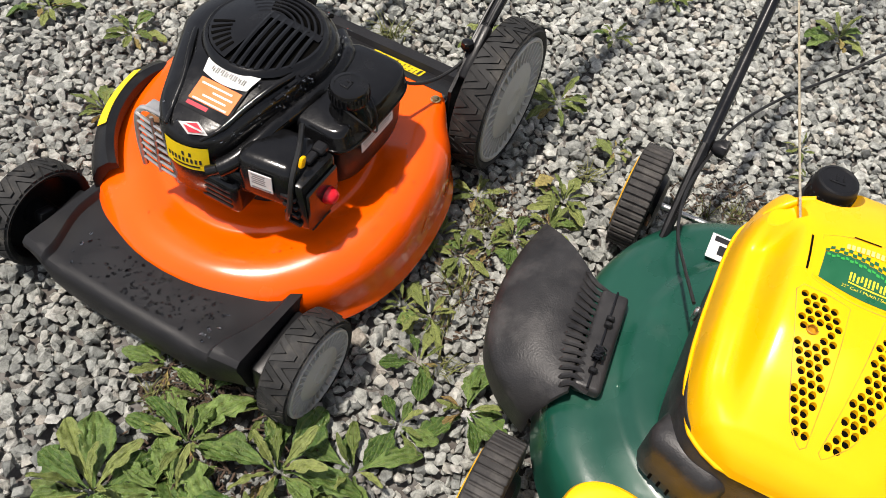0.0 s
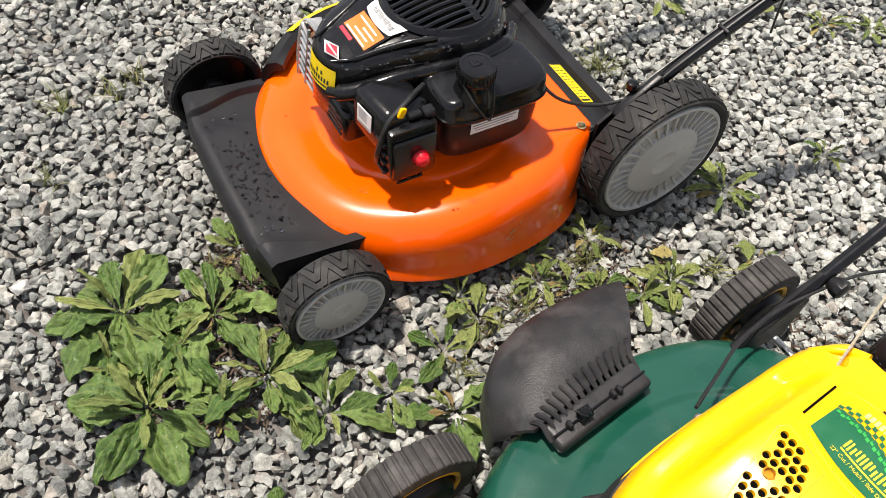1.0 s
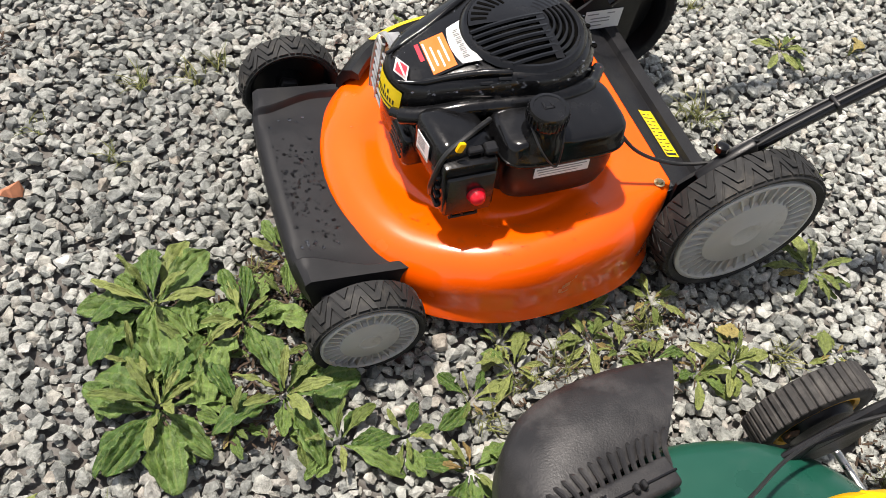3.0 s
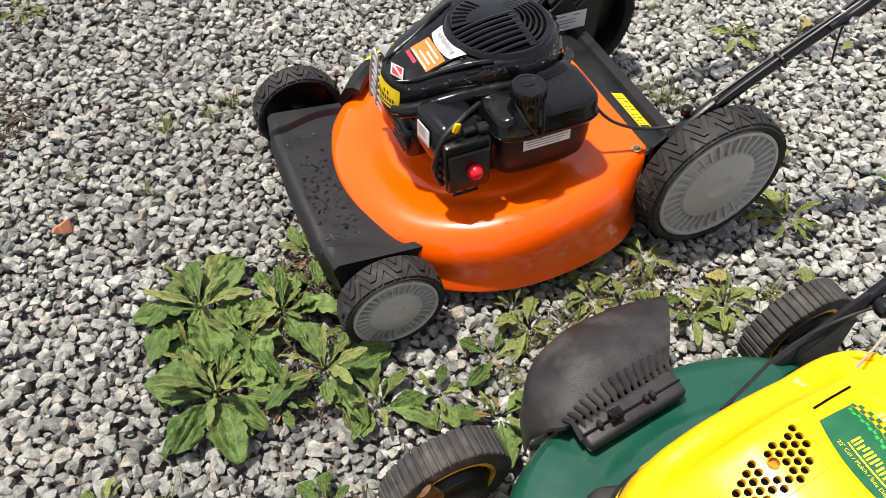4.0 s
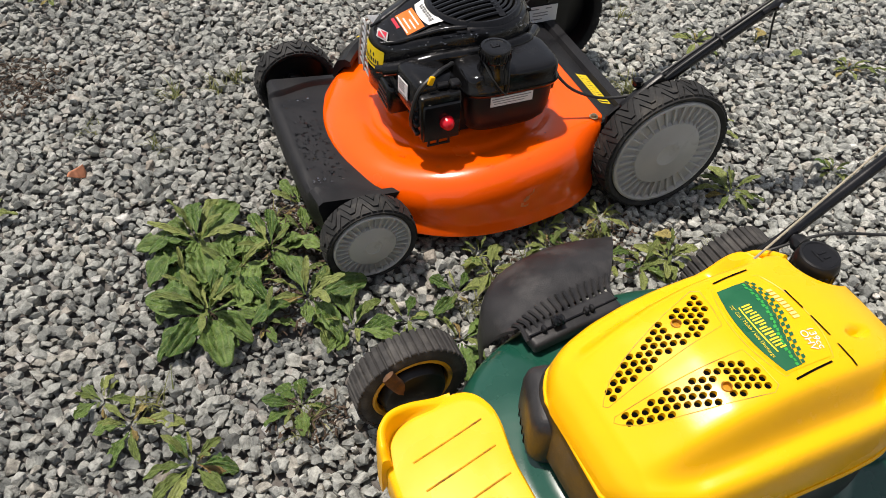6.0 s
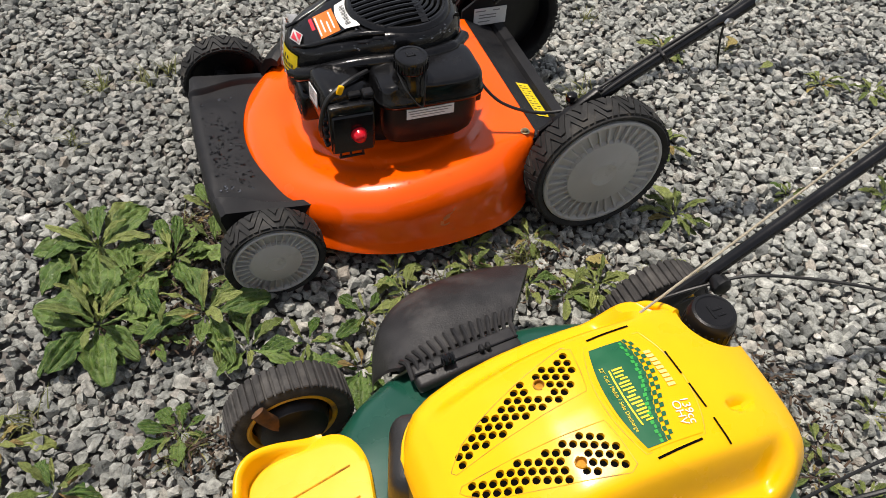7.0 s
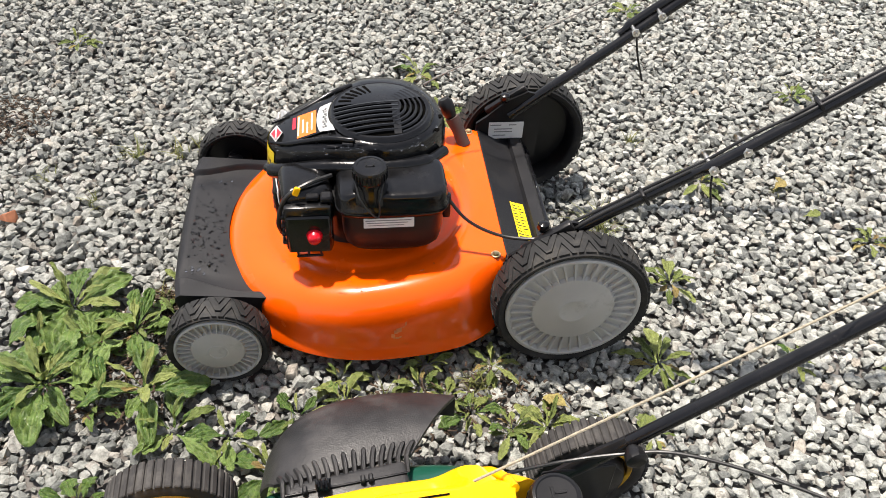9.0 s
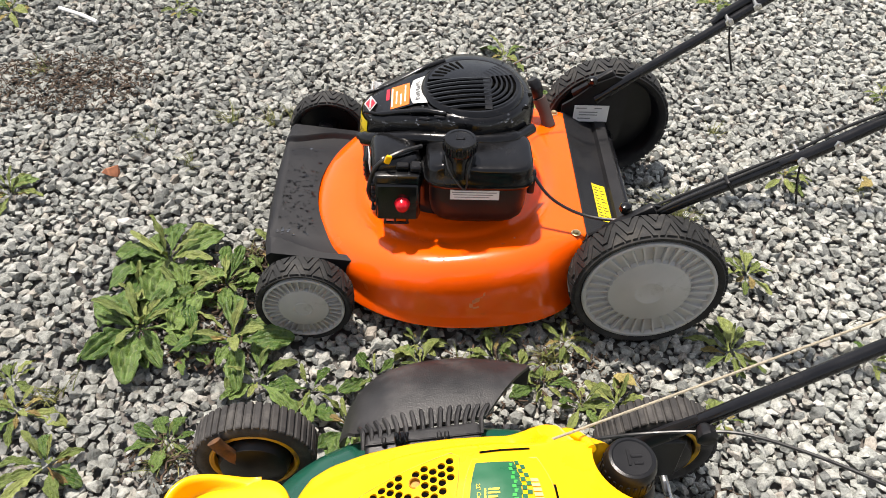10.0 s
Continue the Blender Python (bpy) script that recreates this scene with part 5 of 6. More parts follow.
# muffler cover with an oval opening and slots at the front
bm = rbox((0.122, 0.078, 0.226), (0.094, 0.112, 0.106), 0.026, 4, None, Matrix.Rotation(radians(-20), 4, "Z"))
mf = part("muffler_cover", bm, FADED_PLASTIC, green)
# black disc and bars paint the dark inside the opening and slots
bm = bmesh.new()
mm = Matrix.Translation((0.0790, 0.0937, 0.230)) @ Matrix.Rotation(radians(-20), 4, "Z") @ Matrix.Rotation(radians(90), 4, "Z")
lathe([(0.019, -0.002), (0.019, 0.0012), (0.001, 0.0012)], 24, bm, mm @ Matrix.Diagonal((0.8, 1, 1.15, 1)))
for i in range(4):
    rbox((0, 0, 0), (0.004, 0.003, 0.016), 0, 1, bm, mm @ Matrix.Translation((-0.021 + 0.014 * i, 0.0, -0.031)))
part("opening", bm, PIT_BLACK, mf)


# yellow front cover with a raised rim and four grooves
def front_piece():
    rings = []
    for f, dz in ((0.97, -0.070), (1.0, -0.050), (1.0, -0.012), (0.985, -0.004), (0.95, -0.0005), (0.90, 0.0), (0.6, 0.0), (0.3, 0.0), (0.05, 0.001)):
        ring = oval(0.092 * f, 0.213 * f, 4.6, 96, -0.020, -0.012)
        for p in ring:
            p.x -= 0.016 * (1 - ease(abs(p.y + 0.012), 0.06, 0.17)) * ease(p.x, -0.02, 0.06)
            p.z = 0.166 + 0.17 * p.x + dz
        rings.append(ring)
    return loft(rings)


fp = part("front_cover", front_piece(), YELLOW, green, "yellow plastic front cover with raised corner walls")
for s in (1, -1):                        # tall curved wall round each front corner, running out along the side
    line = spline([(0.018, 0.1985, 0), (-0.010, 0.2005, 0), (-0.045, 0.202, 0), (-0.080, 0.195, 0), (-0.103, 0.176, 0), (-0.112, 0.150, 0), (-0.114, 0.130, 0)], 6)
    rings = []
    for i, p in enumerate(line):
        q = i / (len(line) - 1)
        d = (line[min(i + 1, len(line) - 1)] - line[max(i - 1, 0)]).normalized()
        inward = Vector((-d.y, d.x, 0))
        hgt = -0.001 + 0.041 * ease(q, 0.0, 0.62) - 0.012 * ease(q, 0.86, 1.0)
        z = 0.164 + 0.17 * p.x
        prof = ((-0.001, -0.06), (-0.002, 0.0), (-0.001, hgt * 0.75), (0.001, hgt * 0.95), (0.004, hgt), (0.008, hgt * 0.96), (0.011, hgt * 0.82), (0.013, hgt * 0.4), (0.017, 0.001), (0.024, -0.003))
        rings.append([Vector(((p + inward * o).x, -0.012 + s * ((p + inward * o).y + 0.012), z + v)) for o, v in prof])
    part("corner_wall", loft(rings), YELLOW, fp, sharp=60)
for k in range(6):
    y = 0.125 - 0.046 * k
    bm = tube([(-0.072, y - 0.004, 0.1537), (-0.02, y + 0.004, 0.1625), (0.040, y + 0.014, 0.1727)], 0.0016, 5)
    part("groove", bm, BOSS, fp)


# discharge chute: a sloping shell, hinged on the deck
CHUTE_RIM = spline([(0.122, 0.288, 0.118), (0.140, 0.338, 0.142), (0.178, 0.379, 0.155), (0.232, 0.401, 0.161), (0.300, 0.409, 0.163), (0.366, 0.407, 0.161), (0.430, 0.398, 0.155)], 6)


def chute_pt(u, v):
    """u along the hinge, front to rear; v from the hinge outwards."""
    inner = Vector((0.150 + 0.195 * u, 0.252 + 0.031 * u, 0.190 - 0.008 * u))
    k = u * (len(CHUTE_RIM) - 1)
    outer = CHUTE_RIM[int(k)].lerp(CHUTE_RIM[min(int(k) + 1, len(CHUTE_RIM) - 1)], k - int(k))
    p = inner.lerp(outer, v)
    p.z += 0.017 * math.sin(math.pi * v) * (0.6 + 0.4 * u)
    return p


def chute():
    bm = bmesh.new()
    nu, nv = 22, 12
    top = [[chute_pt(i / nu, j / nv) for j in range(nv + 1)] for i in range(nu + 1)]
    rings = []
    for i in range(nu + 1):
        row = top[i]
        skirt = [row[-1] + Vector((0.0, 0.004, -0.010)), Vector((row[-1].x, row[-1].y + 0.004, max(0.045, row[-1].z - 0.055))), Vector((row[-1].x, row[-1].y, max(0.045, row[-1].z - 0.055)))]
        under = [p + Vector((0, -0.002, -0.005)) for p in reversed(row)]
        rings.append(row + skirt + under)
    return loft(rings, bm)


ch = part("discharge_chute", chute(), FADED_PLASTIC, green, "scuffed black plastic discharge deflector with ribs", sharp=50)
for i in range(15):
    u = 0.06 + 0.90 * i / 14
    q = 0.21 - 0.04 * u
    bm = tube([chute_pt(u, 0.0) + Vector((0, -0.026, -0.004)), chute_pt(u, 0.0) + Vector((0, -0.004, 0.003)), chute_pt(u, 0.05) + Vector((0, 0, 0.0035)), chute_pt(u, q * 0.8) + Vector((0, 0, 0.003)), chute_pt(u, q) + Vector((0, 0, -0.002))], [0.003, 0.004, 0.004, 0.0036, 0.0025], 6)
    part("rib", bm, FADED_PLASTIC, ch)
bm = rbox((0.250, 0.240, 0.180), (0.172, 0.042, 0.022), 0.007, 3, None, Matrix.Rotation(radians(6), 4, "Z"))
hinge = part("hinge", bm, FADED_PLASTIC, green)
part("hinge_rod", tube([(0.165, 0.230, 0.1935), (0.335, 0.247, 0.1915)], 0.0018, 8), BLACK_PAINT, hinge)
coil = [Vector((0.207 + 0.020 * k / 40, 0.235 + 0.008 * math.cos(k * 0.95), 0.203 + 0.008 * math.sin(k * 0.95))) for k in range(41)]
part("spring", tube(coil, 0.0014, 5), BLACK_PAINT, hinge, "small black return spring")
for x, y in ((0.192, 0.233), (0.272, 0.240), (0.283, 0.241)):
    part("hinge_lug", rbox((x, y, 0.194), (0.007, 0.012, 0.016), 0.002, 1), BLACK_PLASTIC, hinge)

# deck label and rear part
part("deck_label", rbox((0.512, 0.132, 0.1735), (0.060, 0.040, 0.0015), 0.0004, 1, None, Matrix.Rotation(radians(8), 4, "Y")), WHITE_LABEL, green, "white warning label with black symbols")
bm = bmesh.new()
rbox((0.505, 0.128, 0.1762), (0.022, 0.016, 0.0008), 0, 1, bm, Matrix.Rotation(radians(8), 4, "Y"))
rbox((0.530, 0.134, 0.1725), (0.012, 0.024, 0.0008), 0, 1, bm, Matrix.Rotation(radians(8), 4, "Y"))
part("symbols", bm, INK, green)

# handle: flat bracket at the deck, tube above it
for s in (-1, 1):
    y = 0.221 if s > 0 else -0.262
    p0, p1 = Vector((0.452, y, 0.112)), Vector((0.640, y, 0.248))
    part("handle_bracket", tube([p0.lerp(p1, k / 6) for k in range(7)], [0.006, 0.008, 0.011, 0.013, 0.014, 0.014, 0.012], 10, flat=0.7), BLACK_PLASTIC, green, "black flattened handle bracket")
    d = Vector((0.790, 0, 0.613))
    tip = p1 + d * 1.15
    tip.y -= s * 0.035
    part("handle_tube", tube([p1 - d * 0.05, p1, p1 + d * 0.3, p1 + d * 0.6, tip], 0.0102, 16), BLACK_PAINT, green, "glossy black handle tube")
    bm = tube([(0.640, y - s * 0.010, 0.250), (0.641, y - s * 0.020, 0.250), (0.642, y - s * 0.032, 0.250), (0.642, y - s * 0.036, 0.250)], [0.008, 0.015, 0.016, 0.011], 9)
    part("clamp_knob", bm, BLACK_PLASTIC, green, "black lobed clamp knob")
    part("side_plate", rbox((0.575, y - s * 0.006, 0.160), (0.11, 0.005, 0.09), 0.002, 1), BLACK_PLASTIC, green)
part("cable_stay", rbox((0.300, 0.141, 0.268), (0.010, 0.008, 0.03), 0.003, 1), STEEL, green)
part("throttle_cable", tube(spline([(0.30, 0.150, 0.288), (0.38, 0.178, 0.255), (0.46, 0.205, 0.228), (0.55, 0.218, 0.222), (0.63, 0.208, 0.240), (0.70, 0.190, 0.255), (0.80, 0.138, 0.262), (0.92, 0.05, 0.275), (1.05, -0.06, 0.33)], 8), 0.0026, 8), CABLE, green, "black control cable looping behind the mower")
part("throttle_cable", tube(spline([(0.500, -0.125, 0.205), (0.565, -0.120, 0.200), (0.70, -0.112, 0.202), (0.82, -0.125, 0.230), (0.95, -0.16, 0.33), (1.05, -0.20, 0.45)], 8), 0.0026, 8), CABLE, green)
part("throttle_cable", tube(spline([(0.490, -0.126, 0.198), (0.540, -0.128, 0.196), (0.646, -0.143, 0.198), (0.74, -0.168, 0.25), (0.86, -0.21, 0.36), (0.98, -0.235, 0.48)], 8), 0.0038, 8), CABLE, green)
rope = [Vector((0.376, 0.080, 0.424)) + Vector((0.947, 0.275, 0.138)) * q - Vector((0, 0, 0.005 * math.sin(math.pi * q))) for q in (0.0, 0.2, 0.4, 0.6, 0.8, 1.0)]
part("starter_rope", tube(spline(rope, 6), 0.0017, 7), ROPE, green, "beige braided starter rope")


# ---- ground: soil bed and crushed stone ----
def soil(x, y):
    return 0.004 * noise.noise(Vector((x * 1.7, y * 1.7, 0.3))) + 0.003 * noise.noise(Vector((x * 6, y * 6, 1.7)))


bm = bmesh.new()
xs = [-150, -30, -8] + [-3 + 0.1 * i for i in range(66)] + [8, 30, 150]
ys = [-150, -30, -8] + [-3 + 0.1 * i for i in range(66)] + [8, 30, 150]
grid = [[bm.verts.new((x, y, -0.012 + soil(x, y))) for y in ys] for x in xs]
for i in range(len(xs) - 1):
    for j in range(len(ys) - 1):
        bm.faces.new((grid[i][j], grid[i + 1][j], grid[i + 1][j + 1], grid[i][j + 1]))
ground = new("ground", finish(bm, "ground", SOIL, 60))
tagged(ground, "dusty soil bed under loose crushed limestone", "ground", kind="structure")

srng = np.random.RandomState(11)
PROTO = []
for k in range(28):
    bm = bmesh.new()
    pts = srng.normal(size=(15, 3))
    pts /= np.abs(pts).max(axis=1, keepdims=True) ** 0.65 * np.linalg.norm(pts, axis=1, keepdims=True) ** 0.35
    pts *= srng.uniform(0.80, 1.0, size=(15, 1)) * np.array([1.0, srng.uniform(0.62, 0.95), srng.uniform(0.42, 0.72)])
    for p in pts:
        bm.verts.new(p)
    bmesh.ops.convex_hull(bm, input=bm.verts[:])
    bmesh.ops.delete(bm, geom=[v for v in bm.verts if not v.link_faces], context="VERTS")
    bmesh.ops.triangulate(bm, faces=bm.faces[:])
    bmesh.ops.recalc_face_normals(bm, faces=bm.faces[:])
    bm.verts.index_update()
    PROTO.append((np.array([v.co[:] for v in bm.verts]), np.array([[v.index for v in f.verts] for f in bm.faces])))
    bm.free()


def turn_matrix(r):
    a, b, c = r.uniform(0, 2 * math.pi), r.normal(0, 0.28), r.normal(0, 0.28)
    return np.array(Euler((b, c, a)).to_matrix())


def stones(x0, x1, y0, y1, step, lo, hi, lift, r, skip=None):
    """Places of stones on a jittered lattice: x, y, z, size."""
    out = []
    ny, nx = int((y1 - y0) / (step * 0.87)), int((x1 - x0) / step)
    for j in range(ny):
        for i in range(nx):
            x = x0 + (i + 0.5 * (j % 2)) * step + r.normal(0, step * 0.22)
            y = y0 + j * step * 0.87 + r.normal(0, step * 0.22)
            if skip and skip(x, y):
                continue
            s = lo + (hi - lo) * r.beta(1.6, 2.6)
            out.append((x, y, lift + soil(x, y) + r.uniform(-0.004, 0.006), s))
    return out


def bare(x, y):
    """Patches where weeds have pushed the stones aside."""
    d = ((x + 0.20) / 0.17) ** 2 + ((y - 0.06) / 0.15) ** 2
    return d < 1 and noise.noise(Vector((x * 16, y * 16, 2.0))) > 0.05


def in_part(x, y):
    return -0.52 < x < -0.12 and -0.30 < y < 0.02


def stuff(places, r, name, label):
    V, F, n = [], [], 0
    for x, y, z, s in places:
        v, f = PROTO[r.randint(len(PROTO))]
        V.append((v * s * 0.5 * r.uniform(0.85, 1.2, size=3)) @ turn_matrix(r).T + (x, y, z))
        F.append(f + n)
        n += len(v)
    V, F = np.concatenate(V), np.concatenate(F)
    me = bpy.data.meshes.new(name)
    me.vertices.add(len(V))
    me.vertices.foreach_set("co", V.ravel())
    me.loops.add(F.size)
    me.loops.foreach_set("vertex_index", F.ravel().astype(np.int32))
    me.polygons.add(len(F))
    me.polygons.foreach_set("loop_start", np.arange(0, F.size, 3, dtype=np.int32))
    me.polygons.foreach_set("use_smooth", np.zeros(len(F), dtype=bool))
    me.materials.append(STONE)
    me.update(calc_edges=True)
    me.validate()
    ob = new(name, me)
    return tagged(ob, label, "gravel", kind="stuff")


small = stones(-1.4, 2.1, -1.1, 1.9, 0.0195, 0.011, 0.023, -0.006, srng)
big = stones(-1.4, 2.1, -1.1, 1.9, 0.0205, 0.015, 0.037, 0.003, srng, bare)
near = [p for p in big if in_part(p[0], p[1])][:300]
chosen = set(near)
rest = [p for p in big if p not in chosen] + small
stuff(rest, srng, "gravel", "loose grey crushed limestone gravel")
far = stones(-4.0, 5.0, 1.9, 5.0, 0.06, 0.03, 0.07, 0.0, srng) + stones(-4.0, -1.4, -2.5, 1.9, 0.06, 0.03, 0.07, 0.0, srng) + stones(2.1, 5.0, -2.5, 1.9, 0.06, 0.03, 0.07, 0.0, srng) + stones(-1.4, 2.1, -2.5, -1.1, 0.06, 0.03, 0.07, 0.0, srng)
stuff(far, srng, "gravel", "outlying grey crushed limestone gravel")


# ---- weeds ----
def leaf_mesh(k, narrow):
    """A tongue-shaped leaf along +x, 1 long: stalk, crinkled blade with sunken ribs, ragged and bitten rim, blunt tip."""
    r = random.Random(100 + k)
    bm = bmesh.new()
    nu, nv = 26, 12
    wmax = r.uniform(0.165, 0.245) * narrow
    peak = r.uniform(0.42, 0.56)
    arch, wave, twist, droop = r.uniform(0.02, 0.11), r.uniform(0.015, 0.04), r.uniform(-0.5, 0.5), r.uniform(0.02, 0.20)
    bend, ph = r.uniform(-0.2, 0.2), r.uniform(0, 6)
    bites = [(r.uniform(0.4, 0.98), r.choice((-1, 1)), r.uniform(0.015, 0.05), r.uniform(0.15, 0.5)) for _ in range(r.randint(1, 4))]
    rows = []
    for i in range(nu + 1):
        u = i / nu
        if u < 0.16:
            w = 0.020 + 0.05 * u
        else:
            s = (u - 0.16) / 0.84
            f = ease(s, -0.05, peak) if s < peak else max(0.0, 1 - ((s - peak) / (1.01 - peak)) ** 2.0) ** 0.78
            w = 0.026 + wmax * f
        z = arch * math.sin(math.pi * min(1, u * 0.9)) - droop * u ** 3
        row = []
        for j in range(nv + 1):
            v = 2 * j / nv - 1
            edge = 1 + 0.22 * noise.noise(Vector((u * 9, 3.1 * (v > 0) + k * 1.7, 0.5))) + 0.14 * noise.noise(Vector((u * 26, 2.3 * (v > 0), k * 1.1)))
            for bu, side, bw, depth in bites:
                if side * v > 0:
                    edge -= depth * math.exp(-((u - bu) / bw) ** 2) * abs(v)
            q = w / 0.25
            ribs = 0.034 * abs(math.sin(v * math.pi * 2.0 + 0.2)) * q
            crease = 0.05 * q * noise.noise(Vector((u * 8, v * 3, k * 2.3))) + 0.03 * q * noise.noise(Vector((u * 19, v * 7, k * 3.1)))
            fold = 0.10 * abs(v) * q
            rim = wave * math.sin(u * 17 + ph + (2 if v > 0 else 0)) * abs(v) ** 3
            row.append(bm.verts.new((u + 0.02 * noise.noise(Vector((v * 4, k, 0))) * (u > 0.8), v * w * max(0.15, edge) + bend * u * u, z + fold + rim + ribs + crease + twist * v * w * u * 0.6)))
        rows.append(row)
    for a, b in zip(rows, rows[1:]):
        for j in range(nv):
            bm.faces.new((a[j], a[j + 1], b[j + 1], b[j]))
    ret = bmesh.ops.extrude_face_region(bm, geom=bm.faces[:])
    for v in [g for g in ret["geom"] if isinstance(g, bmesh.types.BMVert)]:
        v.co.z -= 0.008
    return bm


BROAD = [finish(leaf_mesh(k, 1.0), "leaf", LEAF, 60) for k in range(14)]
SLIM = [finish(leaf_mesh(20 + k, 0.66), "leaf", LEAF_PALE, 60) for k in range(10)]
YOUNG = [finish(leaf_mesh(40 + k, 0.42), "leaf", LEAF_PALE, 60) for k in range(5)]
DRY = [finish(leaf_mesh(60 + k, 0.8), "leaf", DEAD_LEAF, 60) for k in range(4)]


def plantain(x, y, size, count, seed, slim=0.3, dry=0.06):
    r = random.Random(seed)
    names = ("broadleaf plantain weed with wide ribbed green leaves", "small low plantain weed rosette among the stones")
    root = thing("plantain_weed", pose(x, y, 0.008), names[size < 0.075], "weed", "weeds in the gravel")
    a0 = r.uniform(0, 6.3)
    count += 3
    for i in range(count):
        a = a0 + i * 2.399 + r.uniform(-0.45, 0.45)
        young = i >= count * 0.66
        if young:
            me, s, up = r.choice(YOUNG), size * r.uniform(0.4, 0.8), r.uniform(8, 60)
        else:
            me, s, up = (r.choice(SLIM) if r.random() < slim else r.choice(BROAD)), size * r.uniform(0.55, 1.12), r.uniform(-4, 9) + 8 * i / count
            if r.random() < dry:
                me, s, up = r.choice(DRY), s * 0.6, -4
        ob = part("leaf", me, None, root)
        ob.matrix_basis = pose(0.008 * math.cos(a), 0.008 * math.sin(a), 0.004 + 0.0016 * i, r.uniform(-24, 24), -up, math.degrees(a)) @ Matrix.Diagonal((s, s * r.uniform(0.75, 1.2), s, 1))
    return root


# the thick patch in front of the orange mower
for i, (x, y, s, c) in enumerate(((-0.295, 0.180, 0.116, 17), (-0.310, 0.008, 0.116, 15), (-0.170, 0.118, 0.098, 14), (-0.135, -0.020, 0.108, 13), (-0.075, -0.110, 0.092, 7),
                                  (-0.205, -0.240, 0.06, 7), (0.095, -0.205, 0.085, 8), (0.133, -0.098, 0.065, 6), (-0.080, 0.232, 0.08, 6), (-0.095, 0.145, 0.06, 6),
                                  (-0.24, 0.085, 0.095, 9), (-0.335, 0.095, 0.08, 7), (0.02, -0.127, 0.07, 6), (-0.215, -0.045, 0.075, 5), (-0.06, 0.06, 0.05, 5))):
    plantain(x, y, s, c, 300 + i, 0.12, 0.07)
# looser weeds between the machines and over the gravel
for i, (x, y, s, c) in enumerate(((0.216, -0.069, 0.06, 7), (0.352, -0.052, 0.055, 7), (0.486, -0.012, 0.06, 8), (0.563, -0.155, 0.07, 9), (0.50, -0.157, 0.06, 8), (0.435, -0.115, 0.055, 7),
                                  (0.797, -0.034, 0.09, 9), (0.21, -0.02, 0.05, 5), (0.365, 0.0, 0.05, 6), (1.07, 0.505, 0.07, 8), (1.378, 0.270, 0.065, 7), (1.485, 0.211, 0.055, 6),
                                  (0.887, 0.174, 0.07, 9), (1.064, -0.045, 0.045, 5), (0.440, 1.01, 0.08, 9), (1.127, 1.361, 0.065, 6), (-0.979, 1.198, 0.08, 7), (-0.50, 1.225, 0.055, 6),
                                  (0.477, 0.812, 0.075, 8), (0.276, 0.693, 0.08, 8), (-0.688, 0.387, 0.08, 9), (-0.469, -0.183, 0.075, 8), (-0.388, -0.288, 0.08, 9), (-0.506, -0.120, 0.05, 5),
                                  (1.363, -0.481, 0.085, 9), (1.27, -0.108, 0.055, 6), (0.743, -0.188, 0.045, 5), (0.629, -0.538, 0.055, 6), (1.45, 0.86, 0.05, 5), (0.393, -0.082, 0.055, 6),
                                  (0.716, -0.607, 0.045, 4), (0.770, -0.668, 0.055, 6), (0.757, -0.560, 0.04, 4), (0.884, -0.541, 0.035, 3), (0.963, -0.505, 0.04, 3))):
    plantain(x, y, s * 0.92, c + 3, 400 + i, 0.85, 0.14)


def tuft(x, y, size, count, seed, mat=None):
    """Grass blades in one mesh."""
    r = random.Random(seed)
    bm = bmesh.new()
    for i in range(count):
        a, l = r.uniform(0, 6.283), size * r.uniform(0.4, 1.0)
        lean = r.uniform(0.4, 1.1)
        d, n = Vector((math.cos(a), math.sin(a), 0)), Vector((-math.sin(a), math.cos(a), 0))
        base = Vector((r.gauss(0, size * 0.16), r.gauss(0, size * 0.16), 0))
        w = r.uniform(0.0010, 0.0022)
        prev = None
        for k in range(5):
            t = k / 4
            p = base + d * l * lean * t * (0.5 + 0.5 * t) + Vector((0, 0, l * (t - 0.55 * t * t * lean)))
            ww = w * (1 - t * 0.9)
            row = (bm.verts.new(p - n * ww), bm.verts.new(p + Vector((0, 0, ww * 0.6))), bm.verts.new(p + n * ww))
            if prev:
                for q in (0, 1):
                    bm.faces.new((prev[q], prev[q + 1], row[q + 1], row[q]))
            prev = row
    ob = new("grass_tuft", finish(bm, "grass_tuft", mat or GRASS, 60))
    ob.matrix_basis = pose(x, y, 0.002)
    return tagged(ob, "sparse tuft of thin yellowish grass in the stones", "grass", "grass tufts", "stuff")


for i, (x, y, s, c) in enumerate(((0.787, 0.368, 0.085, 46), (-0.109, 0.728, 0.06, 26), (-0.265, 0.70, 0.06, 28), (-0.165, 0.69, 0.06, 22), (0.95, 0.68, 0.05, 18), (-0.20, -0.27, 0.06, 40),
                                  (-0.43, -0.143, 0.06, 22), (-0.33, 0.52, 0.05, 20), (-0.45, 0.62, 0.05, 16), (0.30, -0.09, 0.07, 26), (0.46, -0.05, 0.07, 30), (0.22, -0.09, 0.06, 22),
                                  (-0.14, 0.22, 0.06, 26), (-0.24, 0.12, 0.06, 26), (1.25, 0.47, 0.04, 14), (0.66, -0.16, 0.06, 26), (0.72, -0.45, 0.06, 26), (-0.80, 0.9, 0.06, 24), (0.15, -0.13, 0.06, 24), (0.73, -0.55, 0.05, 30), (0.70, -0.40, 0.05, 22))):
    tuft(x, y, s, c, 600 + i)


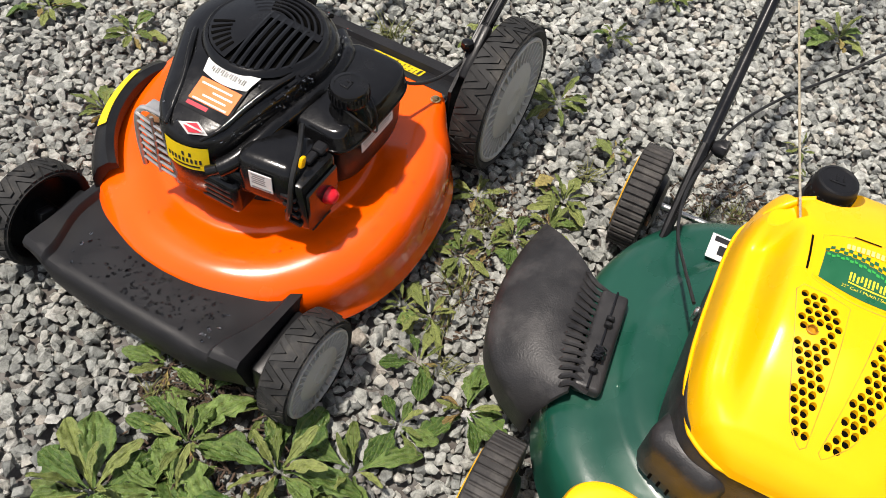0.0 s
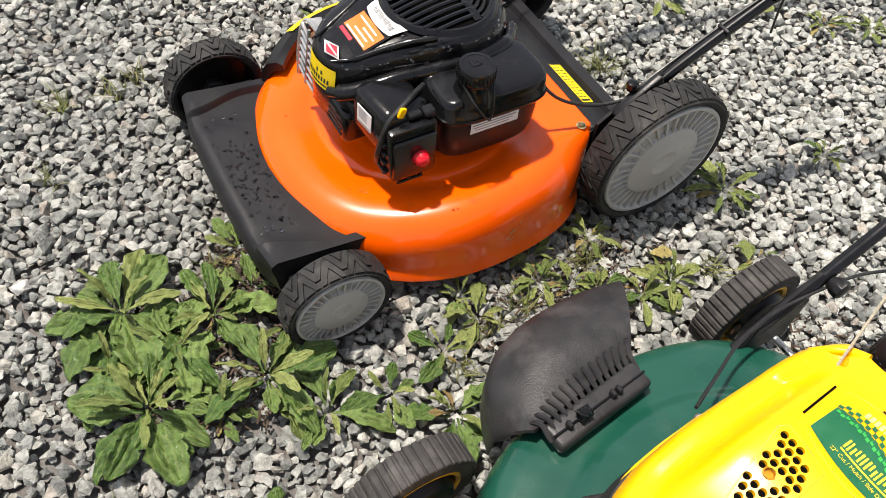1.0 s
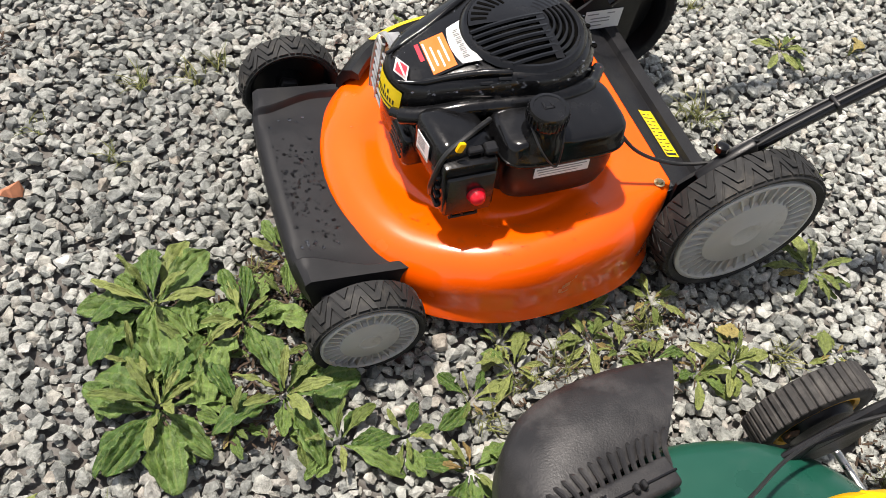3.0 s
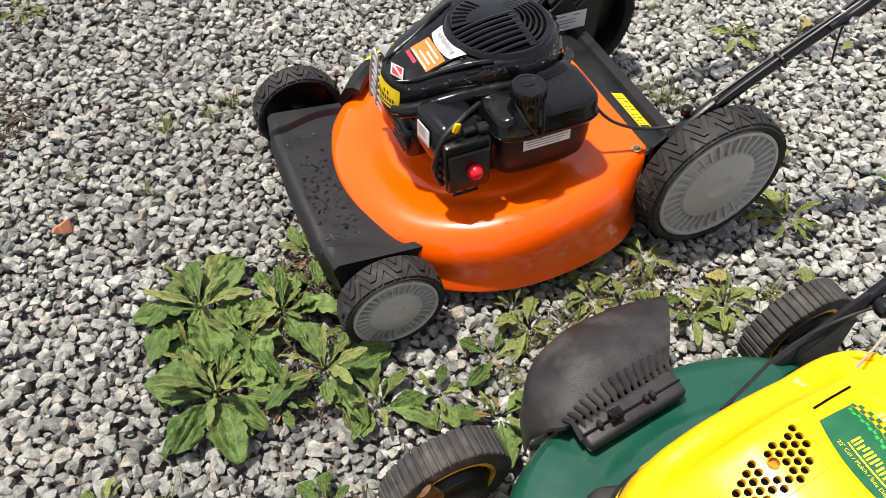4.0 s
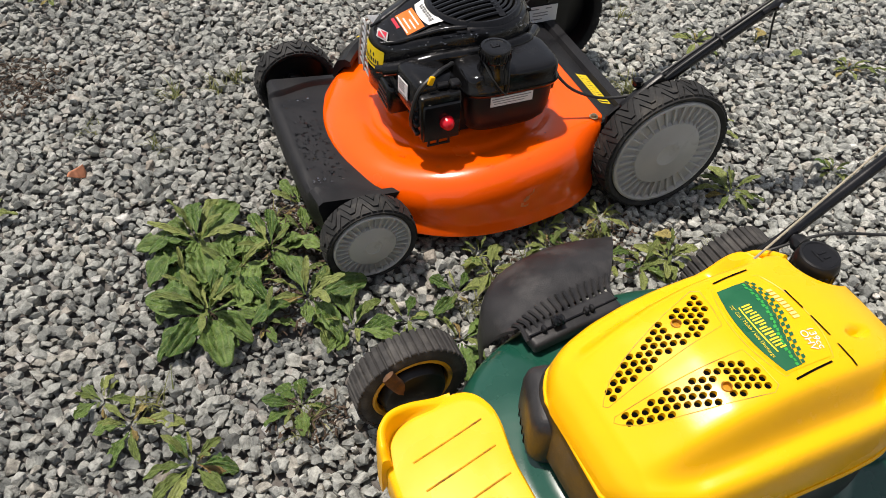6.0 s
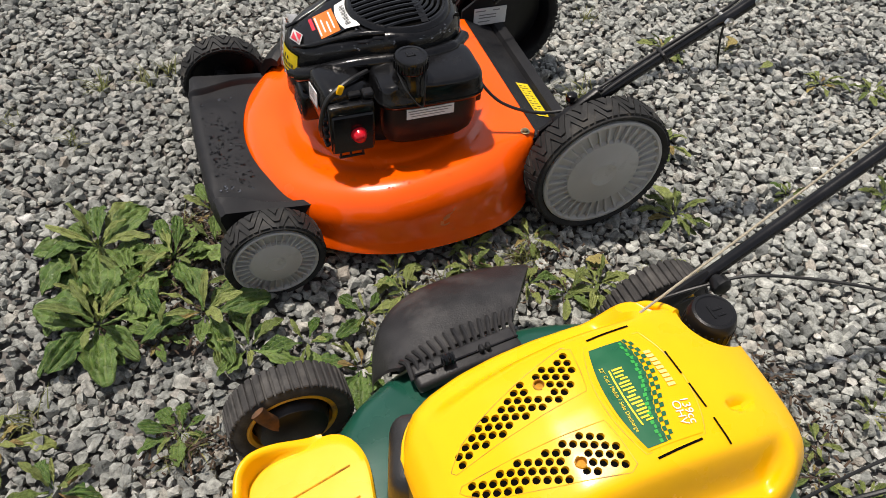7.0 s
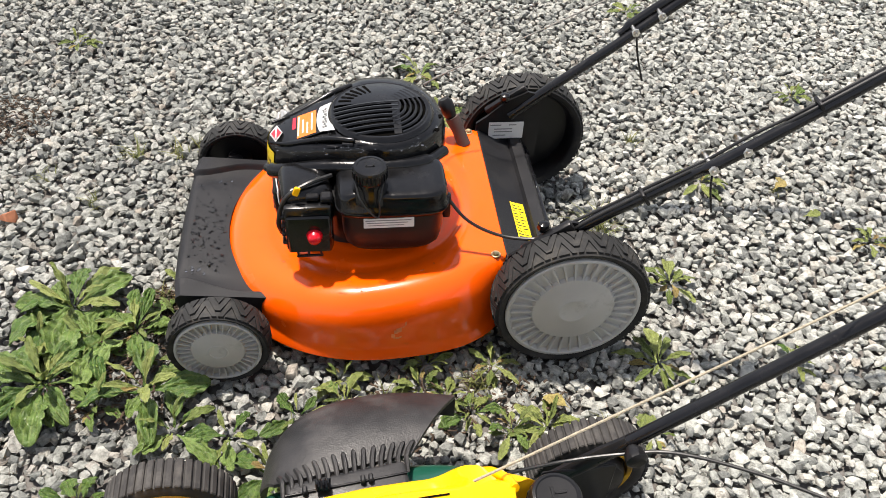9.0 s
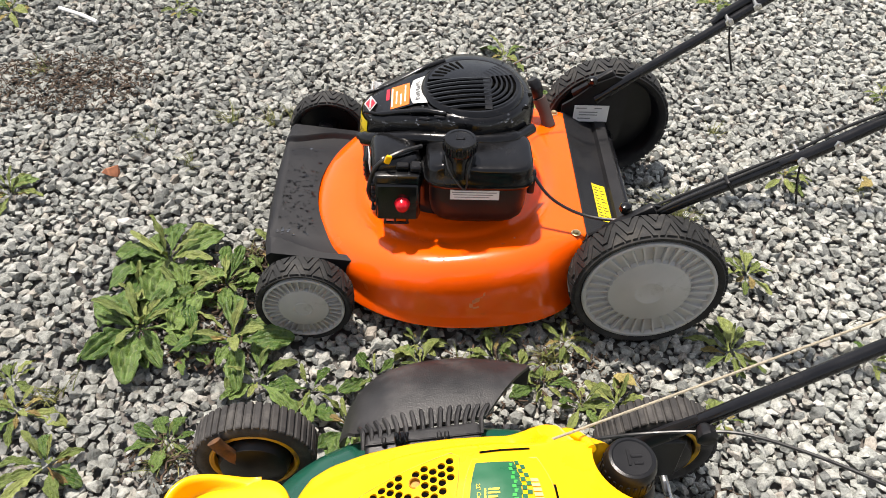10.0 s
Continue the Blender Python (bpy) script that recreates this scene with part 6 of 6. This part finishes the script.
def litter(x, y, rx, ry, count, seed, mat, label):
    """Brown scraps of dry plant and soil lying between the stones."""
    r = random.Random(seed)
    bm = bmesh.new()
    for i in range(count):
        a, q = r.uniform(0, 6.283), r.random() ** 0.6
        p = Vector((rx * q * math.cos(a), ry * q * math.sin(a), r.uniform(0.006, 0.026)))
        l, w, b = r.uniform(0.004, 0.018), r.uniform(0.001, 0.004), r.uniform(0, 6.283)
        rbox(p, (l, w, 0.0016), 0, 1, bm, Euler((r.gauss(0, 0.4), r.gauss(0, 0.4), b)).to_matrix().to_4x4())
    ob = new("plant_litter", finish(bm, "plant_litter", mat, 30))
    ob.matrix_basis = pose(x, y, 0)
    return tagged(ob, label, "plant litter", kind="stuff")


litter(-0.70, 0.84, 0.22, 0.14, 1000, 1, DEBRIS, "dark brown patch of dry plant litter")
litter(-0.18, 0.06, 0.17, 0.15, 620, 2, DEBRIS, "brown litter under the weed patch")
litter(-0.10, 0.17, 0.06, 0.09, 260, 3, DEBRIS, "brown litter beside the front wheel")
litter(-0.20, -0.27, 0.07, 0.05, 110, 4, DEBRIS, "dry brown grass scraps on the gravel")
litter(0.735, -0.48, 0.09, 0.17, 300, 5, DEBRIS, "dry brown scraps behind the green mower")
litter(0.40, -0.09, 0.22, 0.09, 300, 6, DEBRIS, "dry brown scraps between the two mowers")


def fallen_leaf(x, y, s, turn, seed, mat, label):
    ob = new("fallen_leaf", finish(leaf_mesh(seed, 1.3), "fallen_leaf", mat, 60))
    ob.matrix_basis = pose(x, y, 0.022, 8, -6, turn) @ Matrix.Diagonal((s, s, s * 0.6, 1))
    return tagged(ob, label, "leaf", "fallen leaves")


fallen_leaf(0.475, 0.045, 0.045, 75, 50, DEAD_LEAF, "curled orange dry leaf against the rear wheel")
fallen_leaf(1.23, 0.46, 0.05, 30, 51, DEAD_LEAF, "small yellow leaf on the gravel")
fallen_leaf(0.61, -0.12, 0.05, 140, 52, DEAD_LEAF, "pale dry leaf among the weeds")
fallen_leaf(0.72, -0.19, 0.05, 60, 53, LEAF_PALE, "pale green leaf on the gravel")
fallen_leaf(1.26, 0.36, 0.045, 10, 54, LEAF_PALE, "pale green leaf on the gravel")

# broken brick and a white stick
bm = bmesh.new()
for p in PROTO[3][0]:
    bm.verts.new(p * 0.021)
bmesh.ops.convex_hull(bm, input=bm.verts[:])
chip = new("brick_chip", finish(bm, "brick_chip", BRICK_CHIP, 20))
chip.matrix_basis = pose(-0.495, 0.475, 0.018, 0, 0, 30)
tagged(chip, "small broken red brick chip on the gravel", "brick chip")
stick = new("stick", finish(tube(spline([(-0.845, 1.215, 0.022), (-0.80, 1.187, 0.026), (-0.76, 1.168, 0.024), (-0.715, 1.139, 0.022)], 4), 0.006, 8), "stick", WHITE_LABEL))
tagged(stick, "short white plastic stick lying on the gravel", "stick")

# ---- stones of the nearest stretch, one by one ----
prng = np.random.RandomState(21)
STONE_ME = []
for k, (v, f) in enumerate(PROTO):
    me = bpy.data.meshes.new("stone")
    me.from_pydata([tuple(p * 0.012) for p in v], [], [tuple(int(q) for q in t) for t in f])
    me.materials.append(STONE)
    STONE_ME.append(me)
for x, y, z, s in near:
    ob = new("stone", STONE_ME[prng.randint(len(STONE_ME))])
    ob.parent = ground
    ob.matrix_basis = Matrix.Translation((x, y, z)) @ Matrix(turn_matrix(prng).tolist()).to_4x4() @ Matrix.Diagonal((*(s * 0.5 / 0.012 * prng.uniform(0.85, 1.2, 3)).tolist(), 1))
